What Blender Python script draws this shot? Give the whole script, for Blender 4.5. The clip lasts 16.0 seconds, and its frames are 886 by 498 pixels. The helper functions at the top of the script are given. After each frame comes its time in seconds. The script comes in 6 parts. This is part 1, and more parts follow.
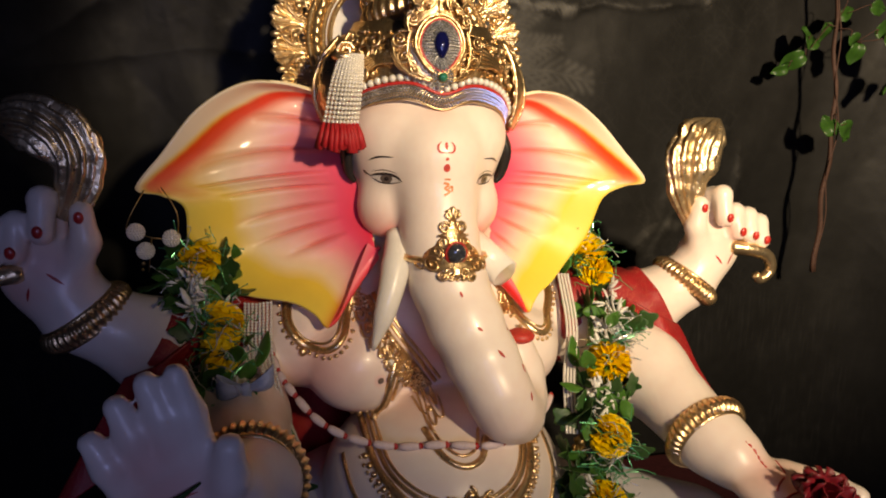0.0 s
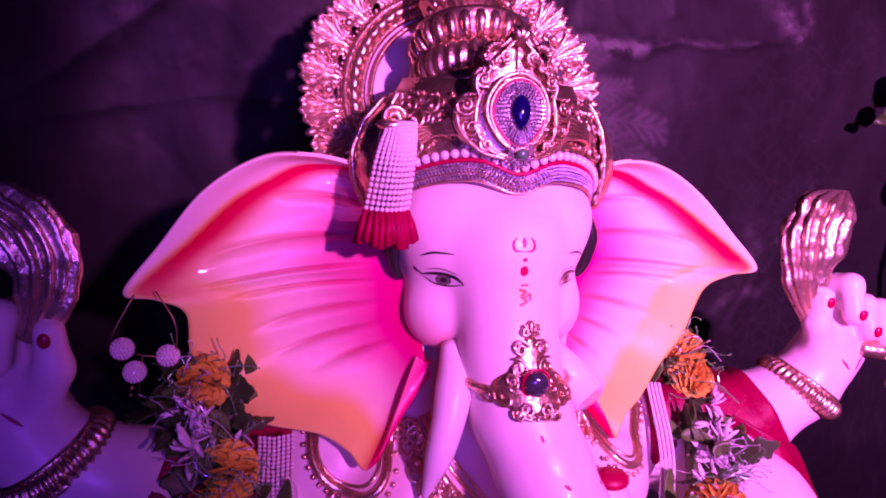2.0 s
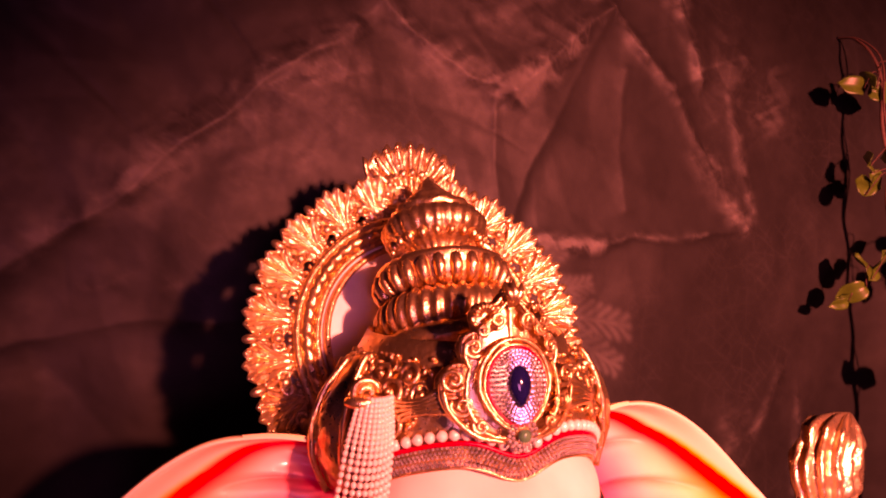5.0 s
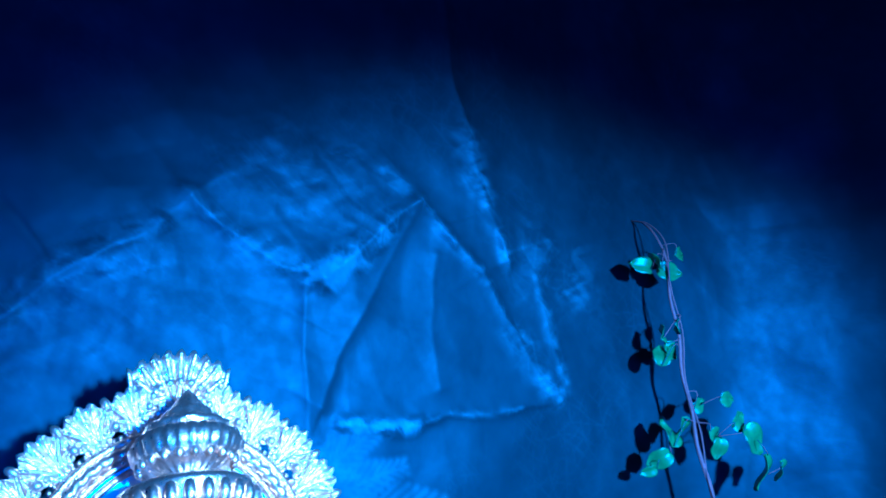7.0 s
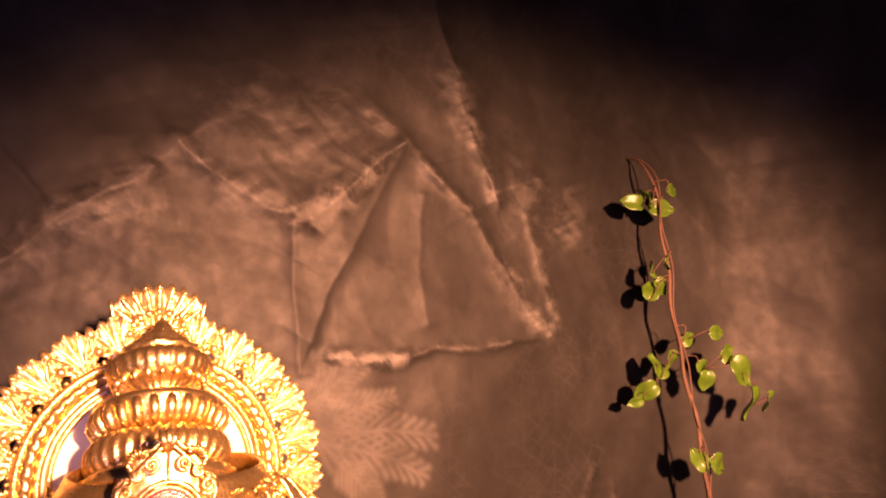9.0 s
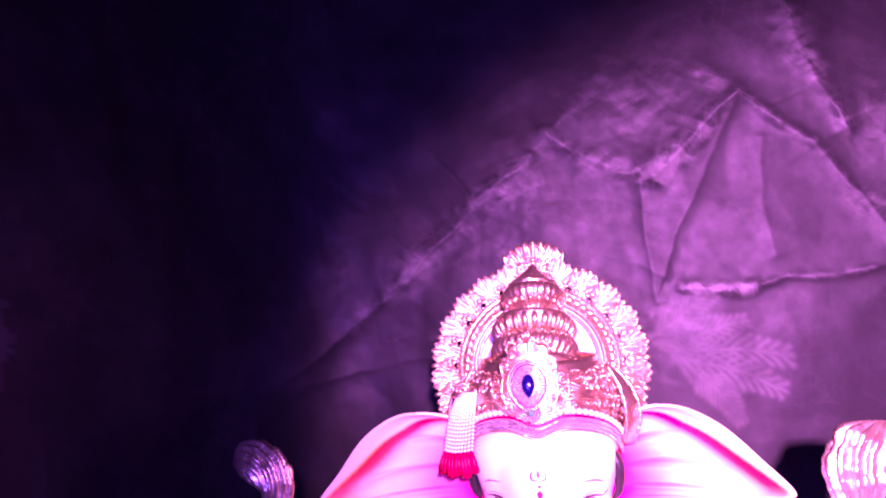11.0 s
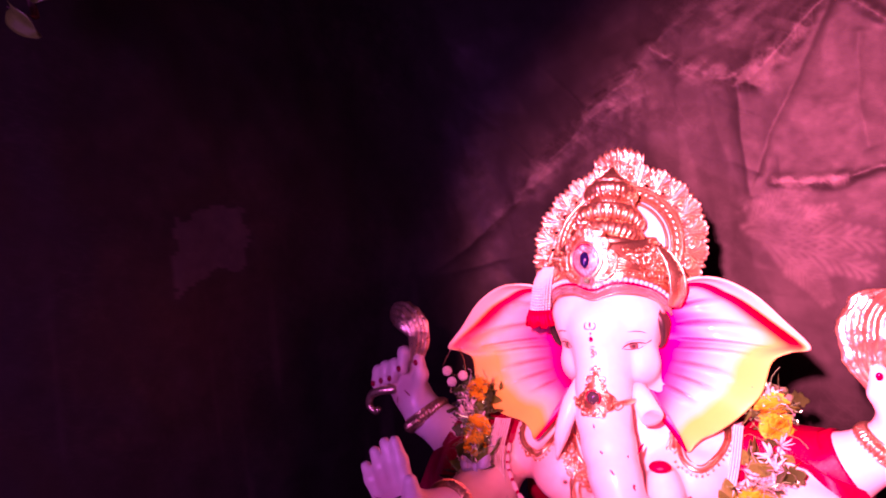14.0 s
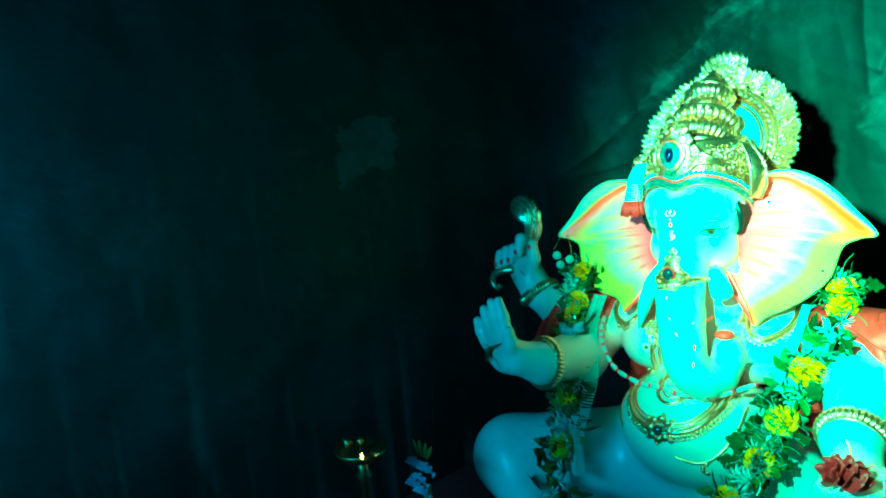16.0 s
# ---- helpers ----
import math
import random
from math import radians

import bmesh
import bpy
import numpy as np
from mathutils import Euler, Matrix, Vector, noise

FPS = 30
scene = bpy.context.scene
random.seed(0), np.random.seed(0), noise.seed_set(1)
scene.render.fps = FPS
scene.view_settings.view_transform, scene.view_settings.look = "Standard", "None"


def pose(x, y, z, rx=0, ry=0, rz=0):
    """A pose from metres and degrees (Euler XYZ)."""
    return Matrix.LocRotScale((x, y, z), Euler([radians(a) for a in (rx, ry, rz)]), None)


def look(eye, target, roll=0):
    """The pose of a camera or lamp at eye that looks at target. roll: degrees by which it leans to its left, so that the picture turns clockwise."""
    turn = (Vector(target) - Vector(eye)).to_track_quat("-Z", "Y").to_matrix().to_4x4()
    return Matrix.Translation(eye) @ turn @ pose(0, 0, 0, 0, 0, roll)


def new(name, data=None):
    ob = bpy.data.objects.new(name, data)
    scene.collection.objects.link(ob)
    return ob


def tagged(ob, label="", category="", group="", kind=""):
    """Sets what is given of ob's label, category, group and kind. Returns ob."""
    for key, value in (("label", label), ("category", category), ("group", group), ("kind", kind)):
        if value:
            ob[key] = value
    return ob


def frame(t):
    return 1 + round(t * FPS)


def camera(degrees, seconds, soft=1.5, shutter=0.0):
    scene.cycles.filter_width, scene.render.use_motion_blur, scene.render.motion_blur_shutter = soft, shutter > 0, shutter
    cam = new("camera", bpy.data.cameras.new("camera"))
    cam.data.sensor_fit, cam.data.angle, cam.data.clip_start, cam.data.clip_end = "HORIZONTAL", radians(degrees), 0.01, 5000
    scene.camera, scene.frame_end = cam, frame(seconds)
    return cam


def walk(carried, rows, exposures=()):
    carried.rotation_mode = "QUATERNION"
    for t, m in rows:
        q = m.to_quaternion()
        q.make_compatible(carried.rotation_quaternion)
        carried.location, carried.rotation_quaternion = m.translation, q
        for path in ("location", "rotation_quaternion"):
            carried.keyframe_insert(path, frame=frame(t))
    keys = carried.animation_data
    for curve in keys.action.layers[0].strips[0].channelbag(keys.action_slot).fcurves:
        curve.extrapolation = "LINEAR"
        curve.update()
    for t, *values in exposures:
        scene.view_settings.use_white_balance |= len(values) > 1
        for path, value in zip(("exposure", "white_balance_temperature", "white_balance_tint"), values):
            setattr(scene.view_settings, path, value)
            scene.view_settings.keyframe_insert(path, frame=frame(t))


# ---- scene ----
cam = camera(68.1, 16.0, soft=2.0)
PATH = [
    (0, (-0.196, -0.794, 1.128), (0.346, 1.069, 0.642), 2.7),
    (0.5, (-0.189, -0.736, 1.122), (0.282, 1.148, 0.642), 2.2),
    (1, (-0.176, -0.676, 1.135), (0.236, 1.229, 0.687), 2.3),
    (1.5, (-0.174, -0.64, 1.152), (0.208, 1.274, 0.715), 2.9),
    (2, (-0.195, -0.599, 1.176), (0.29, 1.291, 0.739), 3.0),
    (2.5, (-0.222, -0.551, 1.192), (0.379, 1.308, 0.762), 3.5),
    (3, (-0.235, -0.502, 1.201), (0.446, 1.331, 0.779), 3.6),
    (3.2, (-0.236, -0.486, 1.211), (0.457, 1.342, 0.79), 3.4),
    (5.3, (-0.195, -0.483, 1.296), (0.492, 1.393, 1.389), 0.6),
    (5.5, (-0.178, -0.513, 1.314), (0.492, 1.365, 1.469), 0.5),
    (6, (-0.16, -0.534, 1.31), (0.554, 1.301, 1.661), -0.2),
    (6.5, (-0.137, -0.548, 1.322), (0.715, 1.215, 1.728), -0.8),
    (7, (-0.095, -0.571, 1.337), (0.845, 1.145, 1.753), -0.8),
    (7.5, (-0.047, -0.604, 1.349), (0.975, 1.073, 1.725), -1.5),
    (8, (-0.021, -0.608, 1.316), (1.088, 1.015, 1.688), -2.3),
    (8.5, (0.005, -0.65, 1.325), (0.97, 1.075, 1.628), -2.1),
    (9, (-0.023, -0.637, 1.31), (0.816, 1.158, 1.582), -1.3),
    (9.5, (-0.049, -0.673, 1.295), (0.586, 1.204, 1.565), -1.3),
    (9.7, (-0.036, -0.741, 1.306), (0.429, 1.189, 1.549), -1.2),
    (12, (0.17, -0.99, 1.272), (-0.622, 0.842, 1.398), -5.0),
    (12.5, (0.195, -1.055, 1.277), (-0.69, 0.736, 1.372), -4.8),
    (13, (0.264, -1.102, 1.258), (-0.69, 0.656, 1.262), -5.1),
    (13.5, (0.342, -1.133, 1.229), (-0.642, 0.606, 1.148), -3.9),
    (14, (0.394, -1.151, 1.246), (-0.66, 0.547, 1.184), -4.9),
    (14.5, (0.452, -1.164, 1.232), (-0.714, 0.457, 1.124), -5.1),
    (15, (0.537, -1.175, 1.22), (-0.772, 0.326, 1.044), -5.0),
    (15.5, (0.618, -1.238, 1.2), (-0.83, 0.124, 0.977), -5.6),
    (16, (0.66, -1.259, 1.187), (-0.821, 0.062, 0.941), -5.2),
]
EXPOSURES = [
    (0, -0.32, 10638, 14),
    (0.5, -0.44, 3144, -38),
    (1, -0.41, 2252, -24),
    (1.5, -0.64, 4762, 122),
    (2, -0.66, 7752, 348),
    (2.5, -0.54, 9091, 440),
    (3, -0.42, 9900, 345),
    (3.2, -0.42, 9900, 330),
    (5.3, 0.4, 100000, 150),
    (5.5, 0.58, 86957, 48),
    (6, 0.93, 36900, -188),
    (6.5, 1.53, 4400, -205),
    (7, 1.25, 2350, 2),
    (7.5, 1.77, 3106, 70),
    (8, 2.11, 4445, 168),
    (8.5, 2.11, 5525, 168),
    (9, 1.62, 100000, 88),
    (9.5, 1.66, 4950, -34),
    (9.7, 1.45, 3546, -84),
    (11.8, 1.3, 9091, 480),
    (12, 1.56, 9091, 428),
    (12.5, 1.5, 9346, 358),
    (13, 1.44, 10101, 166),
    (13.5, 1.11, 10753, 204),
    (14, 0.87, 11495, 322),
    (14.5, 0.75, 100000, 305),
    (15, 1.15, 100000, 44),
    (15.5, 1.2, 8000, -172),
    (16, 1.59, 2932, -160),
]
walk(cam, [(t, look(eye, target, roll)) for t, eye, target, roll in PATH], EXPOSURES)

# ---- world and light ----
world = bpy.data.worlds.new("world")
scene.world = world
world.use_nodes = True
world.node_tree.nodes["Background"].inputs[0].default_value = (0.11, 0.10, 0.24, 1)
world.node_tree.nodes["Background"].inputs[1].default_value = 1.7


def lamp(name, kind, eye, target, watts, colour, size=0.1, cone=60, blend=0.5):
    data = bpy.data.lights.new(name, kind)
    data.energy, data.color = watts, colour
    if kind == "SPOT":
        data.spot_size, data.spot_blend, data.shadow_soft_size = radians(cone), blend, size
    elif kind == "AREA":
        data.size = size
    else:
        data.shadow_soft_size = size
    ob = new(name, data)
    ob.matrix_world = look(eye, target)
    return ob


spot = lamp("stage_spot", "SPOT", (0.30, -1.50, 1.54), (0.58, 0.40, 1.06), 200, (1.0, 0.95, 0.86), 0.04, 62, 1.0)
spot.matrix_world = spot.matrix_world @ Matrix.Diagonal((1.12, 0.87, 1, 1))
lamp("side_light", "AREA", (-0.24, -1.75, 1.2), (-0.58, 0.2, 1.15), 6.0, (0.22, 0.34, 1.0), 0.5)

# ---- materials ----


def mat(name, base, rough=0.5, metal=0.0, vary=0.15, scale=30.0, bump=0.1, coat=0.0, second=None, bump_scale=None, spec=0.5):
    """A surface with colour variation at two scales, uneven gloss and fine relief."""
    m = bpy.data.materials.new(name)
    m.use_nodes = True
    n, l = m.node_tree.nodes, m.node_tree.links
    b = n["Principled BSDF"]
    b.inputs["Metallic"].default_value = metal
    b.inputs["Coat Weight"].default_value = coat
    b.inputs["Specular IOR Level"].default_value = spec
    tc = n.new("ShaderNodeTexCoord")
    big, fine = n.new("ShaderNodeTexNoise"), n.new("ShaderNodeTexNoise")
    big.inputs["Scale"].default_value, fine.inputs["Scale"].default_value = scale * 0.25, scale * 4
    big.inputs["Detail"].default_value = fine.inputs["Detail"].default_value = 5
    for t in (big, fine):
        l.new(tc.outputs["Object"], t.inputs["Vector"])
    add = n.new("ShaderNodeMath")
    add.operation = "ADD"
    l.new(big.outputs["Fac"], add.inputs[0])
    l.new(fine.outputs["Fac"], add.inputs[1])
    ramp = n.new("ShaderNodeMapRange")
    ramp.inputs[1].default_value, ramp.inputs[2].default_value = 0.65, 1.35
    l.new(add.outputs[0], ramp.inputs[0])
    mix = n.new("ShaderNodeMix")
    mix.data_type = "RGBA"
    other = second or tuple(c * (1 - 2 * vary) for c in base)
    mix.inputs[6].default_value, mix.inputs[7].default_value = (*base, 1), (*other, 1)
    l.new(ramp.outputs[0], mix.inputs[0])
    l.new(mix.outputs[2], b.inputs["Base Color"])
    gloss = n.new("ShaderNodeMapRange")
    gloss.inputs[3].default_value, gloss.inputs[4].default_value = max(0.03, rough - 0.1), min(1, rough + 0.1)
    l.new(fine.outputs["Fac"], gloss.inputs[0])
    l.new(gloss.outputs[0], b.inputs["Roughness"])
    if bump:
        rel, bp = n.new("ShaderNodeTexNoise"), n.new("ShaderNodeBump")
        rel.inputs["Scale"].default_value, rel.inputs["Detail"].default_value = bump_scale or scale * 3, 6
        l.new(tc.outputs["Object"], rel.inputs["Vector"])
        bp.inputs["Strength"].default_value, bp.inputs["Distance"].default_value = bump, 0.002
        l.new(rel.outputs["Fac"], bp.inputs["Height"])
        l.new(bp.outputs["Normal"], b.inputs["Normal"])
    return m


def paint(m, source, stops, blend=1.0, attribute=True):
    """Paint over a material's colour: stops of (position, colour) along a float attribute of the mesh."""
    n, l = m.node_tree.nodes, m.node_tree.links
    b = n["Principled BSDF"]
    a = n.new("ShaderNodeAttribute")
    a.attribute_name = source
    ramp = n.new("ShaderNodeValToRGB")
    els = ramp.color_ramp.elements
    while len(els) > 1:
        els.remove(els[-1])
    els[0].position, els[0].color = stops[0][0], (*stops[0][1], 1)
    for p, c in stops[1:]:
        els.new(p).color = (*c, 1)
    l.new(a.outputs["Fac"], ramp.inputs[0])
    mix = n.new("ShaderNodeMix")
    mix.data_type, mix.blend_type = "RGBA", "MULTIPLY"
    mix.inputs[0].default_value = blend
    old = b.inputs["Base Color"].links[0].from_socket
    l.new(old, mix.inputs[6])
    l.new(ramp.outputs[0], mix.inputs[7])
    l.new(mix.outputs[2], b.inputs["Base Color"])
    return m


SKIN = mat("painted_plaster_skin", (0.86, 0.77, 0.68), 0.36, 0, 0.0, 14, 0.04, 0.15, second=(0.82, 0.68, 0.60))
paint(SKIN, "blush", [(0, (1, 1, 1)), (1, (1.0, 0.36, 0.34))])
EAR = mat("airbrushed_ear", (0.95, 0.93, 0.9), 0.45, 0, 0.03, 16, 0.04, 0.2)
IVORY = mat("ivory_paint", (0.82, 0.78, 0.70), 0.35, 0, 0.05, 30, 0.05, 0.2)
DHOTI = mat("white_dhoti_paint", (0.74, 0.72, 0.72), 0.35, 0, 0.06, 12, 0.06, 0.2)
NAIL = mat("red_nail_paint", (0.62, 0.035, 0.03), 0.3, 0, 0.1, 60, 0.03, 0.3)
INK = mat("dark_eye_paint", (0.03, 0.02, 0.025), 0.45, 0, 0.2, 80, 0.0)
IRIS = mat("grey_iris_paint", (0.20, 0.15, 0.13), 0.3, 0, 0.3, 200, 0.0, 0.3)
EYEWHITE = mat("eye_white_paint", (0.72, 0.66, 0.62), 0.3, 0, 0.05, 60, 0.0, 0.3)
REDMARK = mat("red_mark_paint", (0.66, 0.05, 0.04), 0.5, 0, 0.2, 90, 0.0)
ORANGE = mat("orange_paint", (0.85, 0.24, 0.05), 0.4, 0, 0.2, 60, 0.03)
HAIR = mat("black_hair_paint", (0.02, 0.016, 0.016), 0.4, 0, 0.2, 60, 0.2)
GOLD = mat("antique_gold_paint", (0.98, 0.73, 0.44), 0.30, 0.95, 0.0, 60, 0.5, 0.0, second=(0.60, 0.37, 0.18))
GOLDLEAF = mat("bright_gold_leaf", (1.0, 0.79, 0.52), 0.30, 0.92, 0.0, 45, 0.7, 0.0, second=(0.72, 0.49, 0.26))
BRASS = mat("polished_brass", (0.42, 0.28, 0.12), 0.38, 1.0, 0.15, 30, 0.08)
PLATE = mat("silvered_plate", (0.96, 0.95, 0.92), 0.38, 0.20, 0.04, 25, 0.1)
SEAT = mat("tarnished_gem_seat", (0.32, 0.30, 0.27), 0.35, 0.6, 0.2, 90, 0.1)
PEARL = mat("pearl", (0.80, 0.76, 0.68), 0.22, 0.1, 0.06, 50, 0.0, 0.5)
STONE = mat("rhinestone", (0.88, 0.89, 0.92), 0.14, 0.75, 0.1, 200, 0.0, 0.8)
# sparkle painted into the base colour: each set stone gets its own brightness
sn, sl = STONE.node_tree.nodes, STONE.node_tree.links
geo, tone, dim = sn.new("ShaderNodeNewGeometry"), sn.new("ShaderNodeMapRange"), sn.new("ShaderNodeMix")
tone.inputs[3].default_value, tone.inputs[4].default_value = 0.45, 1.0
dim.data_type, dim.blend_type = "RGBA", "MULTIPLY"
dim.inputs[0].default_value = 1.0
sl.new(geo.outputs["Random Per Island"], tone.inputs[0])
sl.new(sn["Principled BSDF"].inputs["Base Color"].links[0].from_socket, dim.inputs[6])
sl.new(tone.outputs[0], dim.inputs[7])
sl.new(dim.outputs[2], sn["Principled BSDF"].inputs["Base Color"])
BLUEGEM = mat("deep_blue_glass_gem", (0.006, 0.008, 0.07), 0.05, 0.1, 0.2, 40, 0.0, 1.0)
GREENGEM = mat("green_glass_gem", (0.02, 0.22, 0.13), 0.06, 0.2, 0.2, 40, 0.0, 1.0)
GREYGEM = mat("grey_crystal_gem", (0.11, 0.12, 0.15), 0.05, 0.5, 0.3, 60, 0.0, 1.0)
REDFELT = mat("red_trim_enamel", (0.60, 0.03, 0.03), 0.4, 0, 0.2, 80, 0.1, 0.2)
TASSEL = mat("red_silk_thread", (0.62, 0.02, 0.03), 0.6, 0, 0.25, 150, 0.3)
CLOTH = mat("glitter_red_cloth", (0.42, 0.012, 0.02), 0.5, 0.0, 0.0, 40, 0.35, 0.0, second=(0.25, 0.006, 0.012), bump_scale=500)
# gold flecks woven into the cloth
cn, cl = CLOTH.node_tree.nodes, CLOTH.node_tree.links
fleck, cut, over = cn.new("ShaderNodeTexNoise"), cn.new("ShaderNodeMapRange"), cn.new("ShaderNodeMix")
fleck.inputs["Scale"].default_value = 420
cut.inputs[1].default_value, cut.inputs[2].default_value = 0.64, 0.68
over.data_type = "RGBA"
over.inputs[7].default_value = (0.85, 0.40, 0.20, 1)
cl.new(cn["Principled BSDF"].inputs["Base Color"].links[0].from_socket, over.inputs[6])
cl.new(fleck.outputs["Fac"], cut.inputs[0])
cl.new(cut.outputs[0], over.inputs[0])
cl.new(over.outputs[2], cn["Principled BSDF"].inputs["Base Color"])
MARIGOLD = mat("marigold_petal", (0.95, 0.62, 0.02), 0.6, 0, 0.12, 60, 0.2)
WHITEFLOWER = mat("white_tuberose_petal", (0.80, 0.80, 0.74), 0.55, 0, 0.08, 60, 0.1)
LEAF = mat("green_leaf", (0.06, 0.20, 0.03), 0.45, 0, 0.25, 40, 0.2)
LEAFDARK = mat("dark_green_leaf", (0.025, 0.09, 0.018), 0.5, 0, 0.25, 40, 0.2)
VINELEAF = mat("plastic_vine_leaf", (0.038, 0.13, 0.022), 0.4, 0, 0.2, 30, 0.2)
STEM = mat("brown_vine_stem", (0.11, 0.05, 0.035), 0.7, 0, 0.25, 60, 0.5)
TINSEL = mat("green_tinsel_foil", (0.12, 0.66, 0.32), 0.2, 0.5, 0.2, 60, 0.0)
SILVER = mat("silver_tinsel_foil", (0.85, 0.87, 0.88), 0.2, 0.5, 0.2, 60, 0.0)
BACK = mat("crumpled_black_sheet", (0.0165, 0.0163, 0.0158), 0.52, 0, 0.0, 9, 0.22, 0.0, second=(0.0095, 0.0094, 0.0092), bump_scale=34, spec=0.2)
# streak: painted crease highlights, with the sheet's mottling, print and worn patch
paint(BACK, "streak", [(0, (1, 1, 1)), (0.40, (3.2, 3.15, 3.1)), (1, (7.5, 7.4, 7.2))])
DARKSHEET = mat("black_drape", (0.02, 0.019, 0.02), 0.8, 0, 0.2, 12, 0.3)
FLOORCLOTH = mat("dark_floor_carpet", (0.07, 0.02, 0.02), 0.9, 0, 0.25, 30, 0.4)
ALTARCLOTH = mat("maroon_altar_cloth", (0.10, 0.015, 0.02), 0.7, 0, 0.25, 20, 0.4)
REDFLOWER = mat("dark_red_petal", (0.22, 0.008, 0.018), 0.5, 0, 0.25, 60, 0.2)
BLUECLOTH = mat("pale_blue_ribbon", (0.35, 0.42, 0.60), 0.6, 0, 0.1, 60, 0.2)
TWINE = mat("pink_white_thread", (0.78, 0.62, 0.60), 0.6, 0, 0.1, 120, 0.2)

FLAME = bpy.data.materials.new("oil_flame")
FLAME.use_nodes = True
FLAME.node_tree.nodes["Principled BSDF"].inputs["Emission Color"].default_value = (1.0, 0.42, 0.10, 1)
FLAME.node_tree.nodes["Principled BSDF"].inputs["Emission Strength"].default_value = 10.0

# ear paint: pink inside, yellow outside, red along the upper rim and the lobe
paint(EAR, "ear_r", [(0.0, (0.88, 0.03, 0.08)), (0.15, (0.95, 0.09, 0.18)), (0.32, (0.96, 0.24, 0.30)), (0.50, (0.97, 0.55, 0.48)), (0.66, (0.97, 0.74, 0.46)), (0.80, (0.95, 0.68, 0.10)), (1.0, (0.95, 0.72, 0.12))])
paint(EAR, "ear_rib", [(0, (1, 1, 1)), (1, (0.72, 0.36, 0.28))])
paint(EAR, "ear_red", [(0, (1, 1, 1)), (1, (0.95, 0.09, 0.07))])

# ---- helpers for building ----


def cream_over(m, source, colour):
    """Mix a plain colour over the paint where a mesh attribute says so."""
    n, l = m.node_tree.nodes, m.node_tree.links
    b = n["Principled BSDF"]
    a = n.new("ShaderNodeAttribute")
    a.attribute_name = source
    mix = n.new("ShaderNodeMix")
    mix.data_type = "RGBA"
    mix.inputs[7].default_value = (*colour, 1)
    l.new(a.outputs["Fac"], mix.inputs[0])
    l.new(b.inputs["Base Color"].links[0].from_socket, mix.inputs[6])
    l.new(mix.outputs[2], b.inputs["Base Color"])


cream_over(EAR, "ear_cream", (0.85, 0.72, 0.58))


def link_mesh(name, verts, faces, materials, mats=None, smooth=True, attrs=None):
    me = bpy.data.meshes.new(name)
    me.from_pydata([tuple(v) for v in verts], [], [tuple(f) for f in faces])
    for m in materials:
        me.materials.append(m)
    if mats is not None:
        me.polygons.foreach_set("material_index", np.asarray(mats, dtype=np.int32))
    me.polygons.foreach_set("use_smooth", np.full(len(me.polygons), smooth))
    for key, values in (attrs or {}).items():
        a = me.attributes.new(key, "FLOAT", "POINT")
        a.data.foreach_set("value", np.asarray(values, dtype=np.float32))
    me.update()
    return me


def part(name, data, material, parent, label="", smooth=True):
    """Link (verts, faces) as one mesh object under a thing or a part."""
    ob = new(name, link_mesh(name, data[0], data[1], [material], smooth=smooth))
    ob.parent = parent
    if label:
        ob["label"] = label
    return ob


def thing(name, label, category, group="", at=(0, 0, 0)):
    ob = new(name)
    ob.location = at
    ob.empty_display_size = 0.02
    return tagged(ob, label, category, group)


def solo(name, data, material, label, category, group="", kind="", smooth=True):
    ob = new(name, link_mesh(name, data[0], data[1], [material], smooth=smooth))
    return tagged(ob, label, category, group, kind)


def join(*items):
    verts, faces = [], []
    for v, f in items:
        k = len(verts)
        verts += [tuple(p) for p in v]
        faces += [tuple(i + k for i in q) for q in f]
    return verts, faces


def moved(data, m):
    return [tuple(m @ Vector(v)) for v in data[0]], data[1]


def curve(points, n):
    """A smooth line (Catmull-Rom) of n points through the given ones; works in any dimension."""
    p = np.array(points, dtype=float)
    p = np.vstack([2 * p[0] - p[1], p, 2 * p[-1] - p[-2]])
    out = []
    for s in np.linspace(0, len(p) - 3 - 1e-6, n):
        i = int(s)
        t = s - i
        a, b, c, d = p[i:i + 4]
        out.append(0.5 * (2 * b + (c - a) * t + (2 * a - 5 * b + 4 * c - d) * t * t + (3 * b - a - 3 * c + d) * t ** 3))
    return np.array(out)


